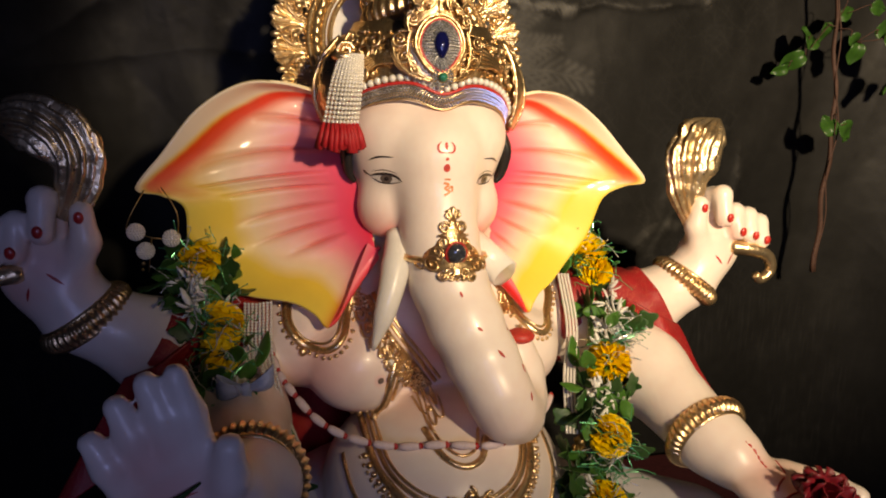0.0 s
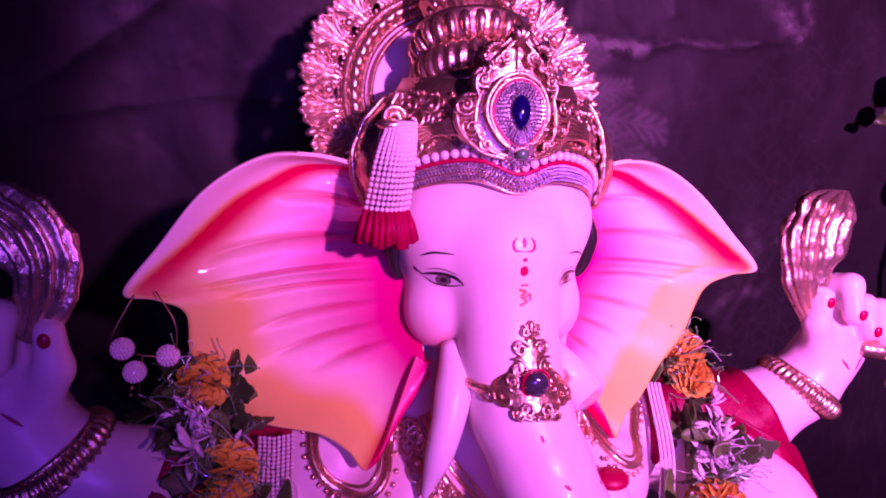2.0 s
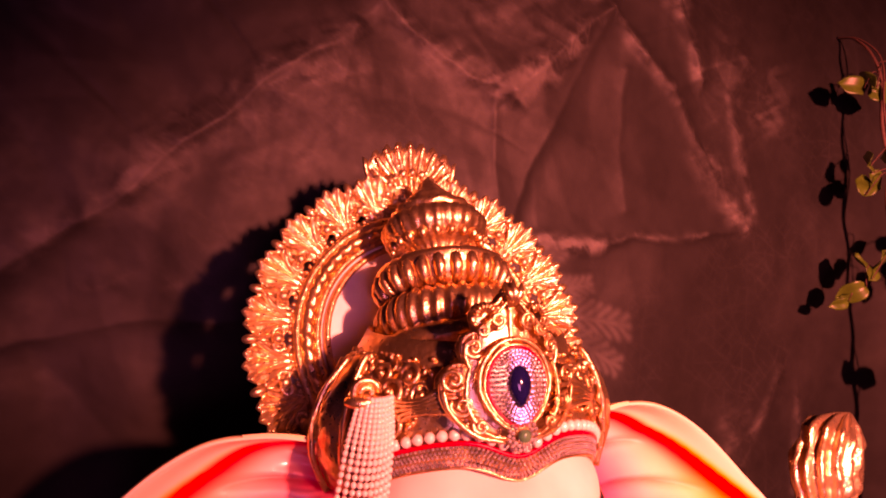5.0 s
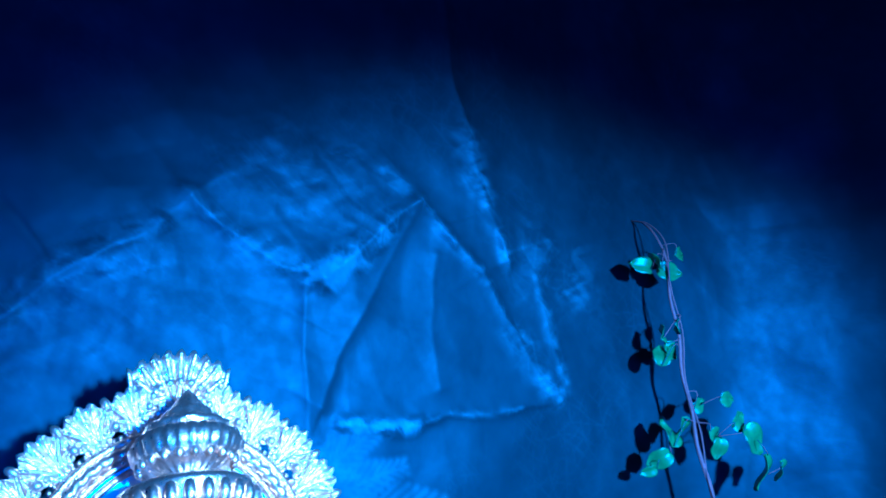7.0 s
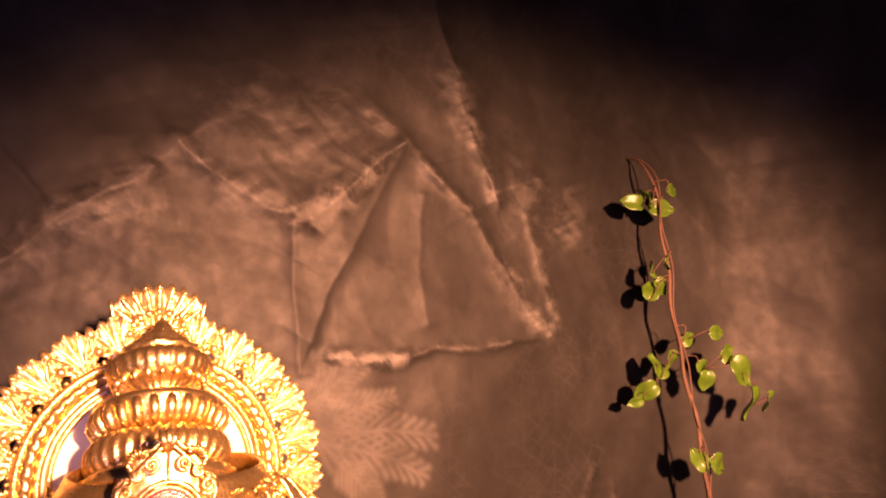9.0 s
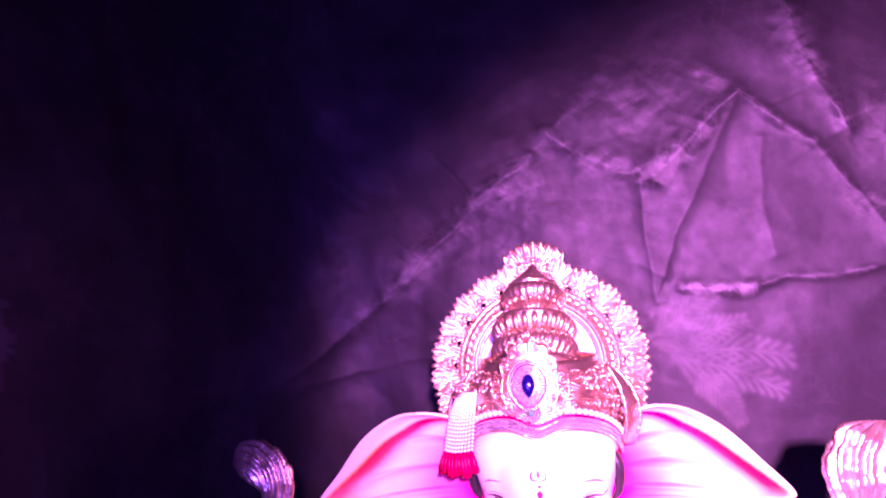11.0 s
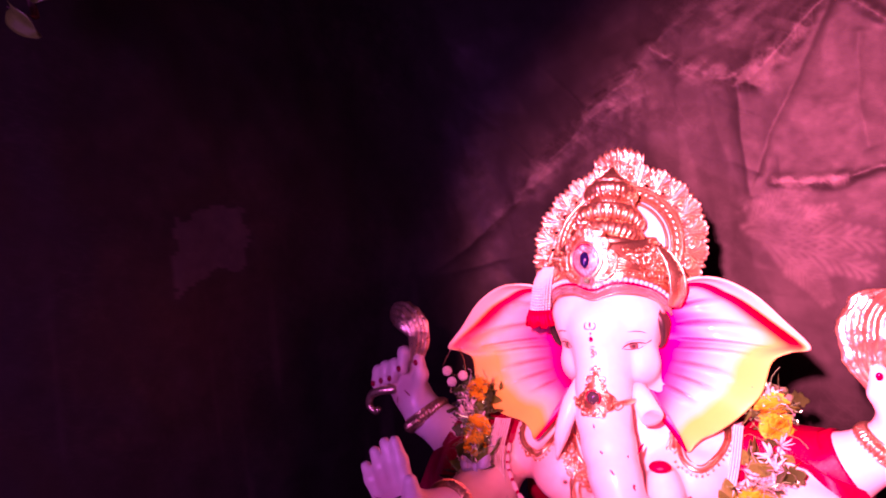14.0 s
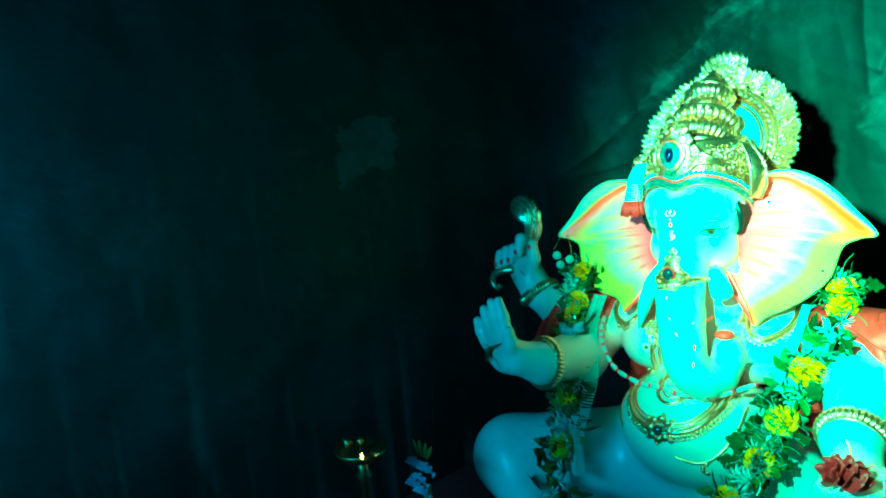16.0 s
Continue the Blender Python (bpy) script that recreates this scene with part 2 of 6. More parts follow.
def tube(points, radii, seg=8, flute=0, depth=0.0, twist=0.0, flat=1.0, closed=False):
    """A tube along points; radii one number or one a point; flute ridges that twist along it."""
    p = np.array(points, dtype=float)
    n = len(p)
    r = np.full(n, radii, dtype=float) if np.isscalar(radii) else np.array(radii, dtype=float)
    if closed:
        tan = np.roll(p, -1, 0) - np.roll(p, 1, 0)
    else:
        tan = np.gradient(p, axis=0)
    tan /= np.linalg.norm(tan, axis=1)[:, None] + 1e-12
    ref = np.array((0.0, 0.0, 1.0)) if abs(tan[0][2]) < 0.9 else np.array((0.0, 1.0, 0.0))
    u = np.cross(tan[0], ref)
    u /= np.linalg.norm(u)
    verts = []
    for i in range(n):
        u = u - tan[i] * (u @ tan[i])
        u /= np.linalg.norm(u) + 1e-12
        v = np.cross(tan[i], u)
        for k in range(seg):
            a = 2 * math.pi * k / seg
            rr = r[i] * (1 + depth * math.cos(flute * a + twist * i)) if flute else r[i]
            verts.append(p[i] + rr * (math.cos(a) * u + flat * math.sin(a) * v))
    faces = []
    for i in range(n if closed else n - 1):
        j = (i + 1) % n
        for k in range(seg):
            m = (k + 1) % seg
            faces.append((i * seg + k, i * seg + m, j * seg + m, j * seg + k))
    if not closed:
        faces.append(tuple(range(seg))[::-1])
        faces.append(tuple((n - 1) * seg + k for k in range(seg)))
    return verts, faces


def lathe(profile, seg=40, flute=0, depth=0.0, twist=0.0):
    """Spin (radius, height) pairs round z."""
    verts, faces = [], []
    for i, (r, z) in enumerate(profile):
        for k in range(seg):
            a = 2 * math.pi * k / seg
            rr = r * (1 + depth * math.cos(flute * a + twist * i)) if flute else r
            verts.append((rr * math.cos(a), rr * math.sin(a), z))
    for i in range(len(profile) - 1):
        for k in range(seg):
            m = (k + 1) % seg
            faces.append((i * seg + k, i * seg + m, (i + 1) * seg + m, (i + 1) * seg + k))
    faces.append(tuple(range(seg))[::-1])
    faces.append(tuple((len(profile) - 1) * seg + k for k in range(seg)))
    return verts, faces


def ball(c=(0, 0, 0), r=(0.01, 0.01, 0.01), seg=10, rings=6):
    if np.isscalar(r):
        r = (r, r, r)
    prof = [(math.sin(math.pi * i / rings) + 1e-4, -math.cos(math.pi * i / rings)) for i in range(rings + 1)]
    v, f = lathe(prof, seg)
    return [(c[0] + x * r[0], c[1] + y * r[1], c[2] + z * r[2]) for x, y, z in v], f


def box(c, s, bevel=0.004):
    bm = bmesh.new()
    bmesh.ops.create_cube(bm, size=1)
    bmesh.ops.scale(bm, vec=s, verts=bm.verts)
    if bevel:
        bmesh.ops.bevel(bm, geom=bm.edges[:], offset=bevel, segments=2, affect="EDGES", profile=0.6)
    bmesh.ops.translate(bm, vec=c, verts=bm.verts)
    out = [tuple(v.co) for v in bm.verts], [tuple(v.index for v in f.verts) for f in bm.faces]
    bm.free()
    return out


def grid(fn, nu, nv, thick=0.0):
    """A sheet fn(u, v) with u, v in 0..1, closed to a solid where thick is given (along its own normal)."""
    p = np.array([[fn(u, v) for v in np.linspace(0, 1, nv)] for u in np.linspace(0, 1, nu)], dtype=float)
    verts = [tuple(x) for x in p.reshape(-1, 3)]
    idx = np.arange(nu * nv).reshape(nu, nv)
    faces = [(idx[i, j], idx[i + 1, j], idx[i + 1, j + 1], idx[i, j + 1]) for i in range(nu - 1) for j in range(nv - 1)]
    if thick:
        nrm = np.cross(np.gradient(p, axis=0), np.gradient(p, axis=1))
        nrm /= np.linalg.norm(nrm, axis=2)[:, :, None] + 1e-12
        k = nu * nv
        verts += [tuple(x) for x in (p - nrm * thick).reshape(-1, 3)]
        faces += [tuple(a + k for a in f[::-1]) for f in faces]
        rim = [idx[i, 0] for i in range(nu)] + [idx[-1, j] for j in range(1, nv)] + [idx[i, -1] for i in range(nu - 2, -1, -1)] + [idx[0, j] for j in range(nv - 2, 0, -1)]
        for a, b in zip(rim, rim[1:] + rim[:1]):
            faces.append((b, a, a + k, b + k))
    return verts, faces


def spiral(c, r0, r1, turns, start, flip=1, n=26, push=0.0):
    """A scroll in the x-z plane, facing -y."""
    pts = []
    for i in range(n):
        t = i / (n - 1)
        a = start + flip * turns * 2 * math.pi * t
        r = r0 + (r1 - r0) * t
        pts.append((c[0] + r * math.cos(a), c[1] - push * t, c[2] + r * math.sin(a)))
    return pts

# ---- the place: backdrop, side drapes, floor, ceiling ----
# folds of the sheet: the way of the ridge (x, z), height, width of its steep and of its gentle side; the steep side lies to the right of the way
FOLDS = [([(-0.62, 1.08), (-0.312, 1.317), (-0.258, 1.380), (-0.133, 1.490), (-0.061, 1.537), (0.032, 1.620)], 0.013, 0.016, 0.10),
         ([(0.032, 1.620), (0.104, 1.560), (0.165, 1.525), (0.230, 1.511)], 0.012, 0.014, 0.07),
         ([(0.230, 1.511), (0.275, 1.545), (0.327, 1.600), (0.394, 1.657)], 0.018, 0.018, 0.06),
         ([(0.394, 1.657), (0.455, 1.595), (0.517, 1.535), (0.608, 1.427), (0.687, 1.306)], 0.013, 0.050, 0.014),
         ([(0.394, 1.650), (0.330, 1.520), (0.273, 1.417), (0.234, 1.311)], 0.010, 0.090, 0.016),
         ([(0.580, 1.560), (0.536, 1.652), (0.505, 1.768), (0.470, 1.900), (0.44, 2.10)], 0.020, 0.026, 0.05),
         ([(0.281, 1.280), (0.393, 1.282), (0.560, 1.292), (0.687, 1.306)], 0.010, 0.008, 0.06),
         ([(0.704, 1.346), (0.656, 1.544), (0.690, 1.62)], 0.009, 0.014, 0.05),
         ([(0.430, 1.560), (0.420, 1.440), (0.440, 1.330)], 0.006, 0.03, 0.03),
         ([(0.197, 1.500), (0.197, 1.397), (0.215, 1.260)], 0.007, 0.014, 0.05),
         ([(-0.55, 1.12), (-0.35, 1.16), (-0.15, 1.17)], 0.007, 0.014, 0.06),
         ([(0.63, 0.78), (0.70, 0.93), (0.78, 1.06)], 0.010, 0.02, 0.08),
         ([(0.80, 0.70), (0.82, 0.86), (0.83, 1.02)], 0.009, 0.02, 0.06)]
# rubbed, crumpled bands of the sheet, their highlights painted in as paler colour: from, to (x, z), half width,
# strength
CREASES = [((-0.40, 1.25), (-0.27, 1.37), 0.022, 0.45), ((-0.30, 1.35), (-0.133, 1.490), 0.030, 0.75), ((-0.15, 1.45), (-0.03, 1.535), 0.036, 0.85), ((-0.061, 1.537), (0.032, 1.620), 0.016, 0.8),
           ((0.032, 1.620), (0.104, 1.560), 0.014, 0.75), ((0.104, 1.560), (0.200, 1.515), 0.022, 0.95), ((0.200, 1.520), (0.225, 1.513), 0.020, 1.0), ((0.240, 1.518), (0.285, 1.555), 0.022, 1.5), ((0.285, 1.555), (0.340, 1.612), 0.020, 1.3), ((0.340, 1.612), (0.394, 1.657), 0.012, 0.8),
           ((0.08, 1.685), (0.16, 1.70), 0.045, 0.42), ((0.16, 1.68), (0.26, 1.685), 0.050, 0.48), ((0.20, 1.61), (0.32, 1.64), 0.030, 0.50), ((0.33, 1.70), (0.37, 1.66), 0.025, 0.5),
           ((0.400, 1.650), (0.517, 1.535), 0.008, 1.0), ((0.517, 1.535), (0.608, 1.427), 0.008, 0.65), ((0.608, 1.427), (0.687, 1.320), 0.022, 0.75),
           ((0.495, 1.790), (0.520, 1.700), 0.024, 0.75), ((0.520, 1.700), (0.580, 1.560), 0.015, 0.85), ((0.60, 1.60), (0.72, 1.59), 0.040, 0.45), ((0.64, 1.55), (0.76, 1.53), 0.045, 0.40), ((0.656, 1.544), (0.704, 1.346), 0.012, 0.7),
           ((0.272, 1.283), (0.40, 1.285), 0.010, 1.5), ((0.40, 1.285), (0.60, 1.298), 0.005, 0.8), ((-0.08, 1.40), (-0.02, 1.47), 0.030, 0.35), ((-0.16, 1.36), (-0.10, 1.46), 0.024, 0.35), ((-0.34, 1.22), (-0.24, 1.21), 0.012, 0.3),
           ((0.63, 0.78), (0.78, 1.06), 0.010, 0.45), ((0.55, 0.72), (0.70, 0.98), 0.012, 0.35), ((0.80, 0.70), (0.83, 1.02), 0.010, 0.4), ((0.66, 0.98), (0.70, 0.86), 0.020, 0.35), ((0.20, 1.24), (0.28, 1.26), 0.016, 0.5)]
# a printed fern: stalks with leaflets
FERN = []
for fx, fz, ang, size, wide in ((0.215, 1.180, 12, 0.17, 0.36), (0.215, 1.178, -8, 0.24, 0.32), (0.205, 1.190, 36, 0.15, 0.36), (0.225, 1.170, -24, 0.22, 0.34), (0.275, 1.125, -52, 0.12, 0.36)):
    for k in range(1, 11):
        t = k / 11
        bx, bz = fx + size * t * math.cos(radians(ang)), fz + size * t * math.sin(radians(ang))
        for sgn in (1, -1):
            a2 = radians(ang + sgn * 40)
            ln = size * wide * (1 - 0.75 * t)
            FERN.append(((bx, bz), (bx + ln * math.cos(a2), bz + ln * math.sin(a2)), 0.62))
    FERN.append(((fx, fz), (fx + size * math.cos(radians(ang)), fz + size * math.sin(radians(ang))), 0.66))


def lattice(x, y, seed):
    """Smooth noise in -1..1 over arrays."""
    xi, yi = np.floor(x), np.floor(y)
    fx, fy = x - xi, y - yi
    fx, fy = fx * fx * (3 - 2 * fx), fy * fy * (3 - 2 * fy)

    def at(a, b):
        v = np.sin(a * 127.1 + b * 311.7 + seed * 74.7) * 43758.5453
        return 2 * (v - np.floor(v)) - 1
    return (at(xi, yi) * (1 - fx) + at(xi + 1, yi) * fx) * (1 - fy) + (at(xi, yi + 1) * (1 - fx) + at(xi + 1, yi + 1) * fx) * fy


def fbm(x, y, seed, octaves=4):
    return sum(0.5 ** k * lattice(x * 2.03 ** k + 7.3 * k, y * 2.03 ** k, seed + k) for k in range(octaves)) / 1.6


def crumple(x, y, waves, long, short, seed):
    """Straight folds in many directions, as in crushed paper: heights in 0..1 and nearness to the nearest fold."""
    r2 = random.Random(seed)
    h, line = np.zeros_like(x), np.zeros_like(x)
    for k in range(waves):
        a = r2.uniform(0, math.pi)
        size = long * (short / long) ** (k / (waves - 1))
        bend = 0.30 * size * lattice(x / size * 0.7, y / size * 0.7, seed + k)
        q = (x * math.cos(a) + y * math.sin(a) + bend) / size + r2.random()
        tri = np.abs(2 * (q - np.floor(q)) - 1)
        gate = np.clip(0.5 + 1.6 * lattice(x / size * 0.9 + k, y / size * 0.9, seed + 40 + k), 0, 1)
        h += tri * gate * size
        line = np.maximum(line, gate * np.clip(1 - (1 - tri) * size / 0.0045, 0, 1))
    return h, line


def to_segment(x, z, a, b):
    """Distance to a segment, signed by the side, and the way along it."""
    dx, dz = b[0] - a[0], b[1] - a[1]
    ln = math.hypot(dx, dz)
    t = np.clip(((x - a[0]) * dx + (z - a[1]) * dz) / ln, 0, ln)
    d = np.hypot(x - a[0] - t * dx / ln, z - a[1] - t * dz / ln)
    return np.where(dx * (z - a[1]) - dz * (x - a[0]) > 0, d, -d), t / ln


def make_sheet():
    corner = [(1.46, -1.9), (1.44, -1.0), (1.40, -0.2), (1.30, 0.16), (1.16, 0.34), (1.02, 0.41), (0.90, 0.428), (0.78, 0.43), (0.66, 0.43), (0.53, 0.43), (0.40, 0.43), (0.27, 0.43), (0.13, 0.43), (0.0, 0.43), (-0.14, 0.43), (-0.28, 0.43), (-0.40, 0.415), (-0.52, 0.35), (-0.61, 0.22), (-0.66, 0.02), (-0.70, -0.3), (-0.74, -0.7), (-0.80, -1.2), (-0.86, -1.9)]
    full = curve(corner, 6000)
    run = np.concatenate([[0], np.cumsum(np.linalg.norm(np.diff(full, axis=0), axis=1) * np.where(full[1:, 1] > 0.3, 1 / 0.0034, 1 / 0.009))])
    pick = np.searchsorted(run, np.arange(0, run[-1], 1.0))
    line = full[np.minimum(pick, len(full) - 1)]
    tan = np.gradient(line, axis=0)
    nrm = np.stack([-tan[:, 1], tan[:, 0]], 1)
    nrm /= np.linalg.norm(nrm, axis=1)[:, None]
    arc = np.concatenate([[0], np.cumsum(np.linalg.norm(np.diff(line, axis=0), axis=1))])
    zs = np.concatenate([np.linspace(0, 0.7, 24, endpoint=False), np.linspace(0.7, 1.92, 350, endpoint=False), np.linspace(1.92, 2.5, 40)])
    x, z = np.meshgrid(line[:, 0], zs, indexing="ij")
    s2, y = np.meshgrid(arc, zs, indexing="ij")[0], np.meshgrid(line[:, 1], zs, indexing="ij")[0]
    back = np.clip((y - 0.28) / 0.08, 0, 1)
    wx = x + 0.009 * lattice(x * 11, z * 11, 1) + 0.0018 * lattice(x * 42, z * 42, 2)
    wz = z + 0.009 * lattice(x * 11, z * 11, 3) + 0.0018 * lattice(x * 42, z * 42, 4)
    big, _ = crumple(s2, z, 7, 0.42, 0.11, 5)
    fine, edges = crumple(s2, z, 9, 0.085, 0.022, 9)
    relief = 0.016 * fbm(s2 * 2.0, z * 2.0, 6) + 0.013 * big
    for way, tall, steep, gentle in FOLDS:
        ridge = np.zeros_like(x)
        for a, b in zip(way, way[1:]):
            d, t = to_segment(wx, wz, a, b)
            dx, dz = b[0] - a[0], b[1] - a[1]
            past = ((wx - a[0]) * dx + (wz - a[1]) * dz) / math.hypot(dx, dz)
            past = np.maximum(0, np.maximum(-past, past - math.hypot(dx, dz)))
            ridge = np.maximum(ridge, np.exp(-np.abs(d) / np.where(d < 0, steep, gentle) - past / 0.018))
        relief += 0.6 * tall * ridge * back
    # sheen of the crumpled bands, put into the colour as broken pale marks
    rub_sheen = np.zeros_like(x)
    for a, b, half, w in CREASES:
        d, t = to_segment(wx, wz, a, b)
        rub_sheen = np.maximum(rub_sheen, w * np.exp(-(d / (1.25 * half)) ** 2))
    rub_sheen *= back
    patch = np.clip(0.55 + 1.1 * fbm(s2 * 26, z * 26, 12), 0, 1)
    flakes = np.clip(0.15 + 3.0 * fbm(s2 * 26 + 22 * wz, z * 64 - 18 * wx, 15), 0, 1)
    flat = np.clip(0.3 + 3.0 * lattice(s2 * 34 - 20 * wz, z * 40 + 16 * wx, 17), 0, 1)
    mark = rub_sheen * (0.12 + 0.70 * flakes * patch + 0.65 * flat * patch + 0.28 * edges)
    relief += 0.012 * fine * (0.18 + 2.4 * np.clip(rub_sheen, 0, 1))
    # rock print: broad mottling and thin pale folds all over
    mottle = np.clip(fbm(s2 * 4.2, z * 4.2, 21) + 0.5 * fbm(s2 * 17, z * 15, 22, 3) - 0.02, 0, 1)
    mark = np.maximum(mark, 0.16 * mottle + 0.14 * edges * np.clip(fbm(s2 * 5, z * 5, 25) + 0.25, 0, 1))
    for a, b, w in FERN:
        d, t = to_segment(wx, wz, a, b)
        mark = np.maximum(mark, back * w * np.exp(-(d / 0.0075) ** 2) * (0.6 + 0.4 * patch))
    # a pale worn patch and drips on the side
    py, pz = y + 0.27 + 0.05 * fbm(y * 14, z * 14, 31), z - 1.26 - 0.3 * (y + 0.27) + 0.05 * fbm(y * 14, z * 14, 32)
    worn = (x < 0) & (np.abs(py) < 0.085) & (np.abs(pz) < 0.060)
    mark = np.where(worn & (back < 0.5), np.maximum(mark, 0.42), mark)
    drip = np.clip(lattice(s2 * 38, z * 3.0, 41) - 0.45, 0, 1) * np.clip(1.35 - z, 0, 1) * 2
    mark = np.maximum(mark, np.where((x < 0) & (back < 0.5), drip * 0.6, 0))
    px, pyy = x + nrm[:, 0:1] * relief, y + nrm[:, 1:2] * relief
    verts = np.stack([px, pyy, z], 2).reshape(-1, 3).tolist()
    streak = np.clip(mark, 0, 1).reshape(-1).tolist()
    nz, nl = len(zs), len(line)
    idx = np.arange(nl * nz).reshape(nl, nz)
    faces = np.stack([idx[:-1, :-1], idx[:-1, 1:], idx[1:, 1:], idx[1:, :-1]], 2).reshape(-1, 4).tolist()
    k = len(verts)
    for i, (u, v) in enumerate(line):
        for h in (0, 2.5):
            verts.append((u - nrm[i, 0] * 0.12, v - nrm[i, 1] * 0.12, h))
            streak.append(0)
    faces += [(k + 2 * i, k + 2 * i + 2, k + 2 * i + 3, k + 2 * i + 1) for i in range(nl - 1)]
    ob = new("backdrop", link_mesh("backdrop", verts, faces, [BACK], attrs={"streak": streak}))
    tagged(ob, "crumpled dark painted sheet hung as a rocky cave backdrop", "backdrop", kind="structure")


make_sheet()
tagged(new("floor", link_mesh("floor", *box((0.2, -0.9, -0.03), (4.0, 4.4, 0.06), 0), [FLOORCLOTH], smooth=False)), "dark carpeted floor of the shrine", "floor", kind="structure")
tagged(new("ceiling", link_mesh("ceiling", *box((0.2, -0.9, 2.54), (4.0, 4.4, 0.06), 0), [DARKSHEET], smooth=False)), "black cloth ceiling over the shrine", "ceiling", kind="structure")
tagged(new("wall_south", link_mesh("wall_south", *box((0.2, -2.9, 1.25), (4.0, 0.08, 2.5), 0), [DARKSHEET], smooth=False)), "plain dark drape behind the viewer", "wall", kind="structure")

altar = thing("altar_platform", "low platform draped in dark maroon cloth under the idol", "platform")
part("top", box((0.1, -0.10, 0.335), (1.5, 0.86, 0.03), 0.006), ALTARCLOTH, altar)
part("skirt", box((0.1, -0.10, 0.160), (1.44, 0.80, 0.318), 0.01), ALTARCLOTH, altar)

# ---- the idol: one smooth plaster mesh ----
H = 0.0045
LO = np.array((-0.57, -0.44, 0.345))
N = np.ceil((np.array((0.62, 0.24, 1.17)) - LO) / H).astype(int)
AX = [LO[i] + H * np.arange(N[i]) for i in range(3)]
field = np.full(N, 0.2, dtype=np.float32)
label = np.zeros(N, dtype=np.int8)
near = np.full(N, 9.0, dtype=np.float32)


def blend(lo, hi, fn, k, lab, cut=False):
    pad = k + 0.012
    i0 = np.maximum(0, np.floor((np.array(lo) - pad - LO) / H).astype(int))
    i1 = np.minimum(N, np.ceil((np.array(hi) + pad - LO) / H).astype(int) + 1)
    if np.any(i1 <= i0):
        return
    sl = tuple(slice(a, b) for a, b in zip(i0, i1))
    x, y, z = np.meshgrid(*[AX[i][sl[i]] for i in range(3)], indexing="ij")
    d = fn(x, y, z).astype(np.float32)
    f = field[sl]
    if cut:
        h = np.clip(0.5 - 0.5 * (f + d) / k, 0, 1)
        field[sl] = f * (1 - h) - d * h + k * h * (1 - h)
        return
    h = np.clip(0.5 + 0.5 * (f - d) / k, 0, 1)
    field[sl] = f * (1 - h) + d * h - k * h * (1 - h)
    closer = d < near[sl]
    label[sl] = np.where(closer, lab, label[sl])
    near[sl] = np.minimum(near[sl], d)


def blob(c, r, k=0.03, lab=0, tilt=0.0, cut=False):
    """Ellipsoid, tilted about y by degrees."""
    c, r = np.array(c), np.array(r if not np.isscalar(r) else (r, r, r))
    ca, sa = math.cos(radians(tilt)), math.sin(radians(tilt))

    def fn(x, y, z):
        px, py, pz = x - c[0], y - c[1], z - c[2]
        qx, qz = ca * px + sa * pz, -sa * px + ca * pz
        k0 = np.sqrt((qx / r[0]) ** 2 + (py / r[1]) ** 2 + (qz / r[2]) ** 2) + 1e-6
        k1 = np.sqrt((qx / r[0] ** 2) ** 2 + (py / r[1] ** 2) ** 2 + (qz / r[2] ** 2) ** 2) + 1e-6
        return k0 * (k0 - 1) / k1
    blend(c - max(r), c + max(r), fn, k, lab, cut)


def limb(a, b, ra, rb, k=0.02, lab=0, cut=False):
    a, b = np.array(a, dtype=float), np.array(b, dtype=float)
    ab = b - a

    def fn(x, y, z):
        t = np.clip(((x - a[0]) * ab[0] + (y - a[1]) * ab[1] + (z - a[2]) * ab[2]) / (ab @ ab), 0, 1)
        return np.sqrt((x - a[0] - t * ab[0]) ** 2 + (y - a[1] - t * ab[1]) ** 2 + (z - a[2] - t * ab[2]) ** 2) - (ra + (rb - ra) * t)
    m = max(ra, rb)
    blend(np.minimum(a, b) - m, np.maximum(a, b) + m, fn, k, lab, cut)


def chain(points, k=0.012, lab=0):
    for p, q in zip(points, points[1:]):
        limb(p[:3], q[:3], p[3], q[3], k, lab)


# torso, belly and legs
blob((0.01, 0.06, 0.80), (0.20, 0.10, 0.115), 0.03)
blob((-0.076, -0.018, 0.780), (0.068, 0.064, 0.063), 0.012)
blob((-0.140, 0.018, 0.800), (0.060, 0.056, 0.062), 0.014)
blob((0.132, -0.004, 0.780), (0.072, 0.064, 0.062), 0.014)
limb((-0.17, 0.07, 0.80), (-0.26, 0.06, 0.80), 0.062, 0.062, 0.04)
limb((0.19, 0.07, 0.80), (0.27, 0.06, 0.80), 0.062, 0.062, 0.04)
blob((0.035, -0.05, 0.625), (0.158, 0.148, 0.118), 0.012)
blob((0.03, 0.03, 0.50), (0.26, 0.16, 0.13), 0.03, 1)
limb((-0.14, 0.0, 0.49), (-0.37, -0.17, 0.49), 0.115, 0.095, 0.03, 1)
limb((-0.37, -0.17, 0.49), (-0.22, -0.26, 0.40), 0.09, 0.05, 0.03, 1)
limb((0.16, 0.0, 0.50), (0.35, -0.15, 0.515), 0.115, 0.100, 0.03, 1)
limb((0.35, -0.15, 0.505), (0.10, -0.26, 0.40), 0.090, 0.05, 0.03, 1)
blob((0.03, 0.05, 0.93), (0.09, 0.07, 0.08), 0.03)

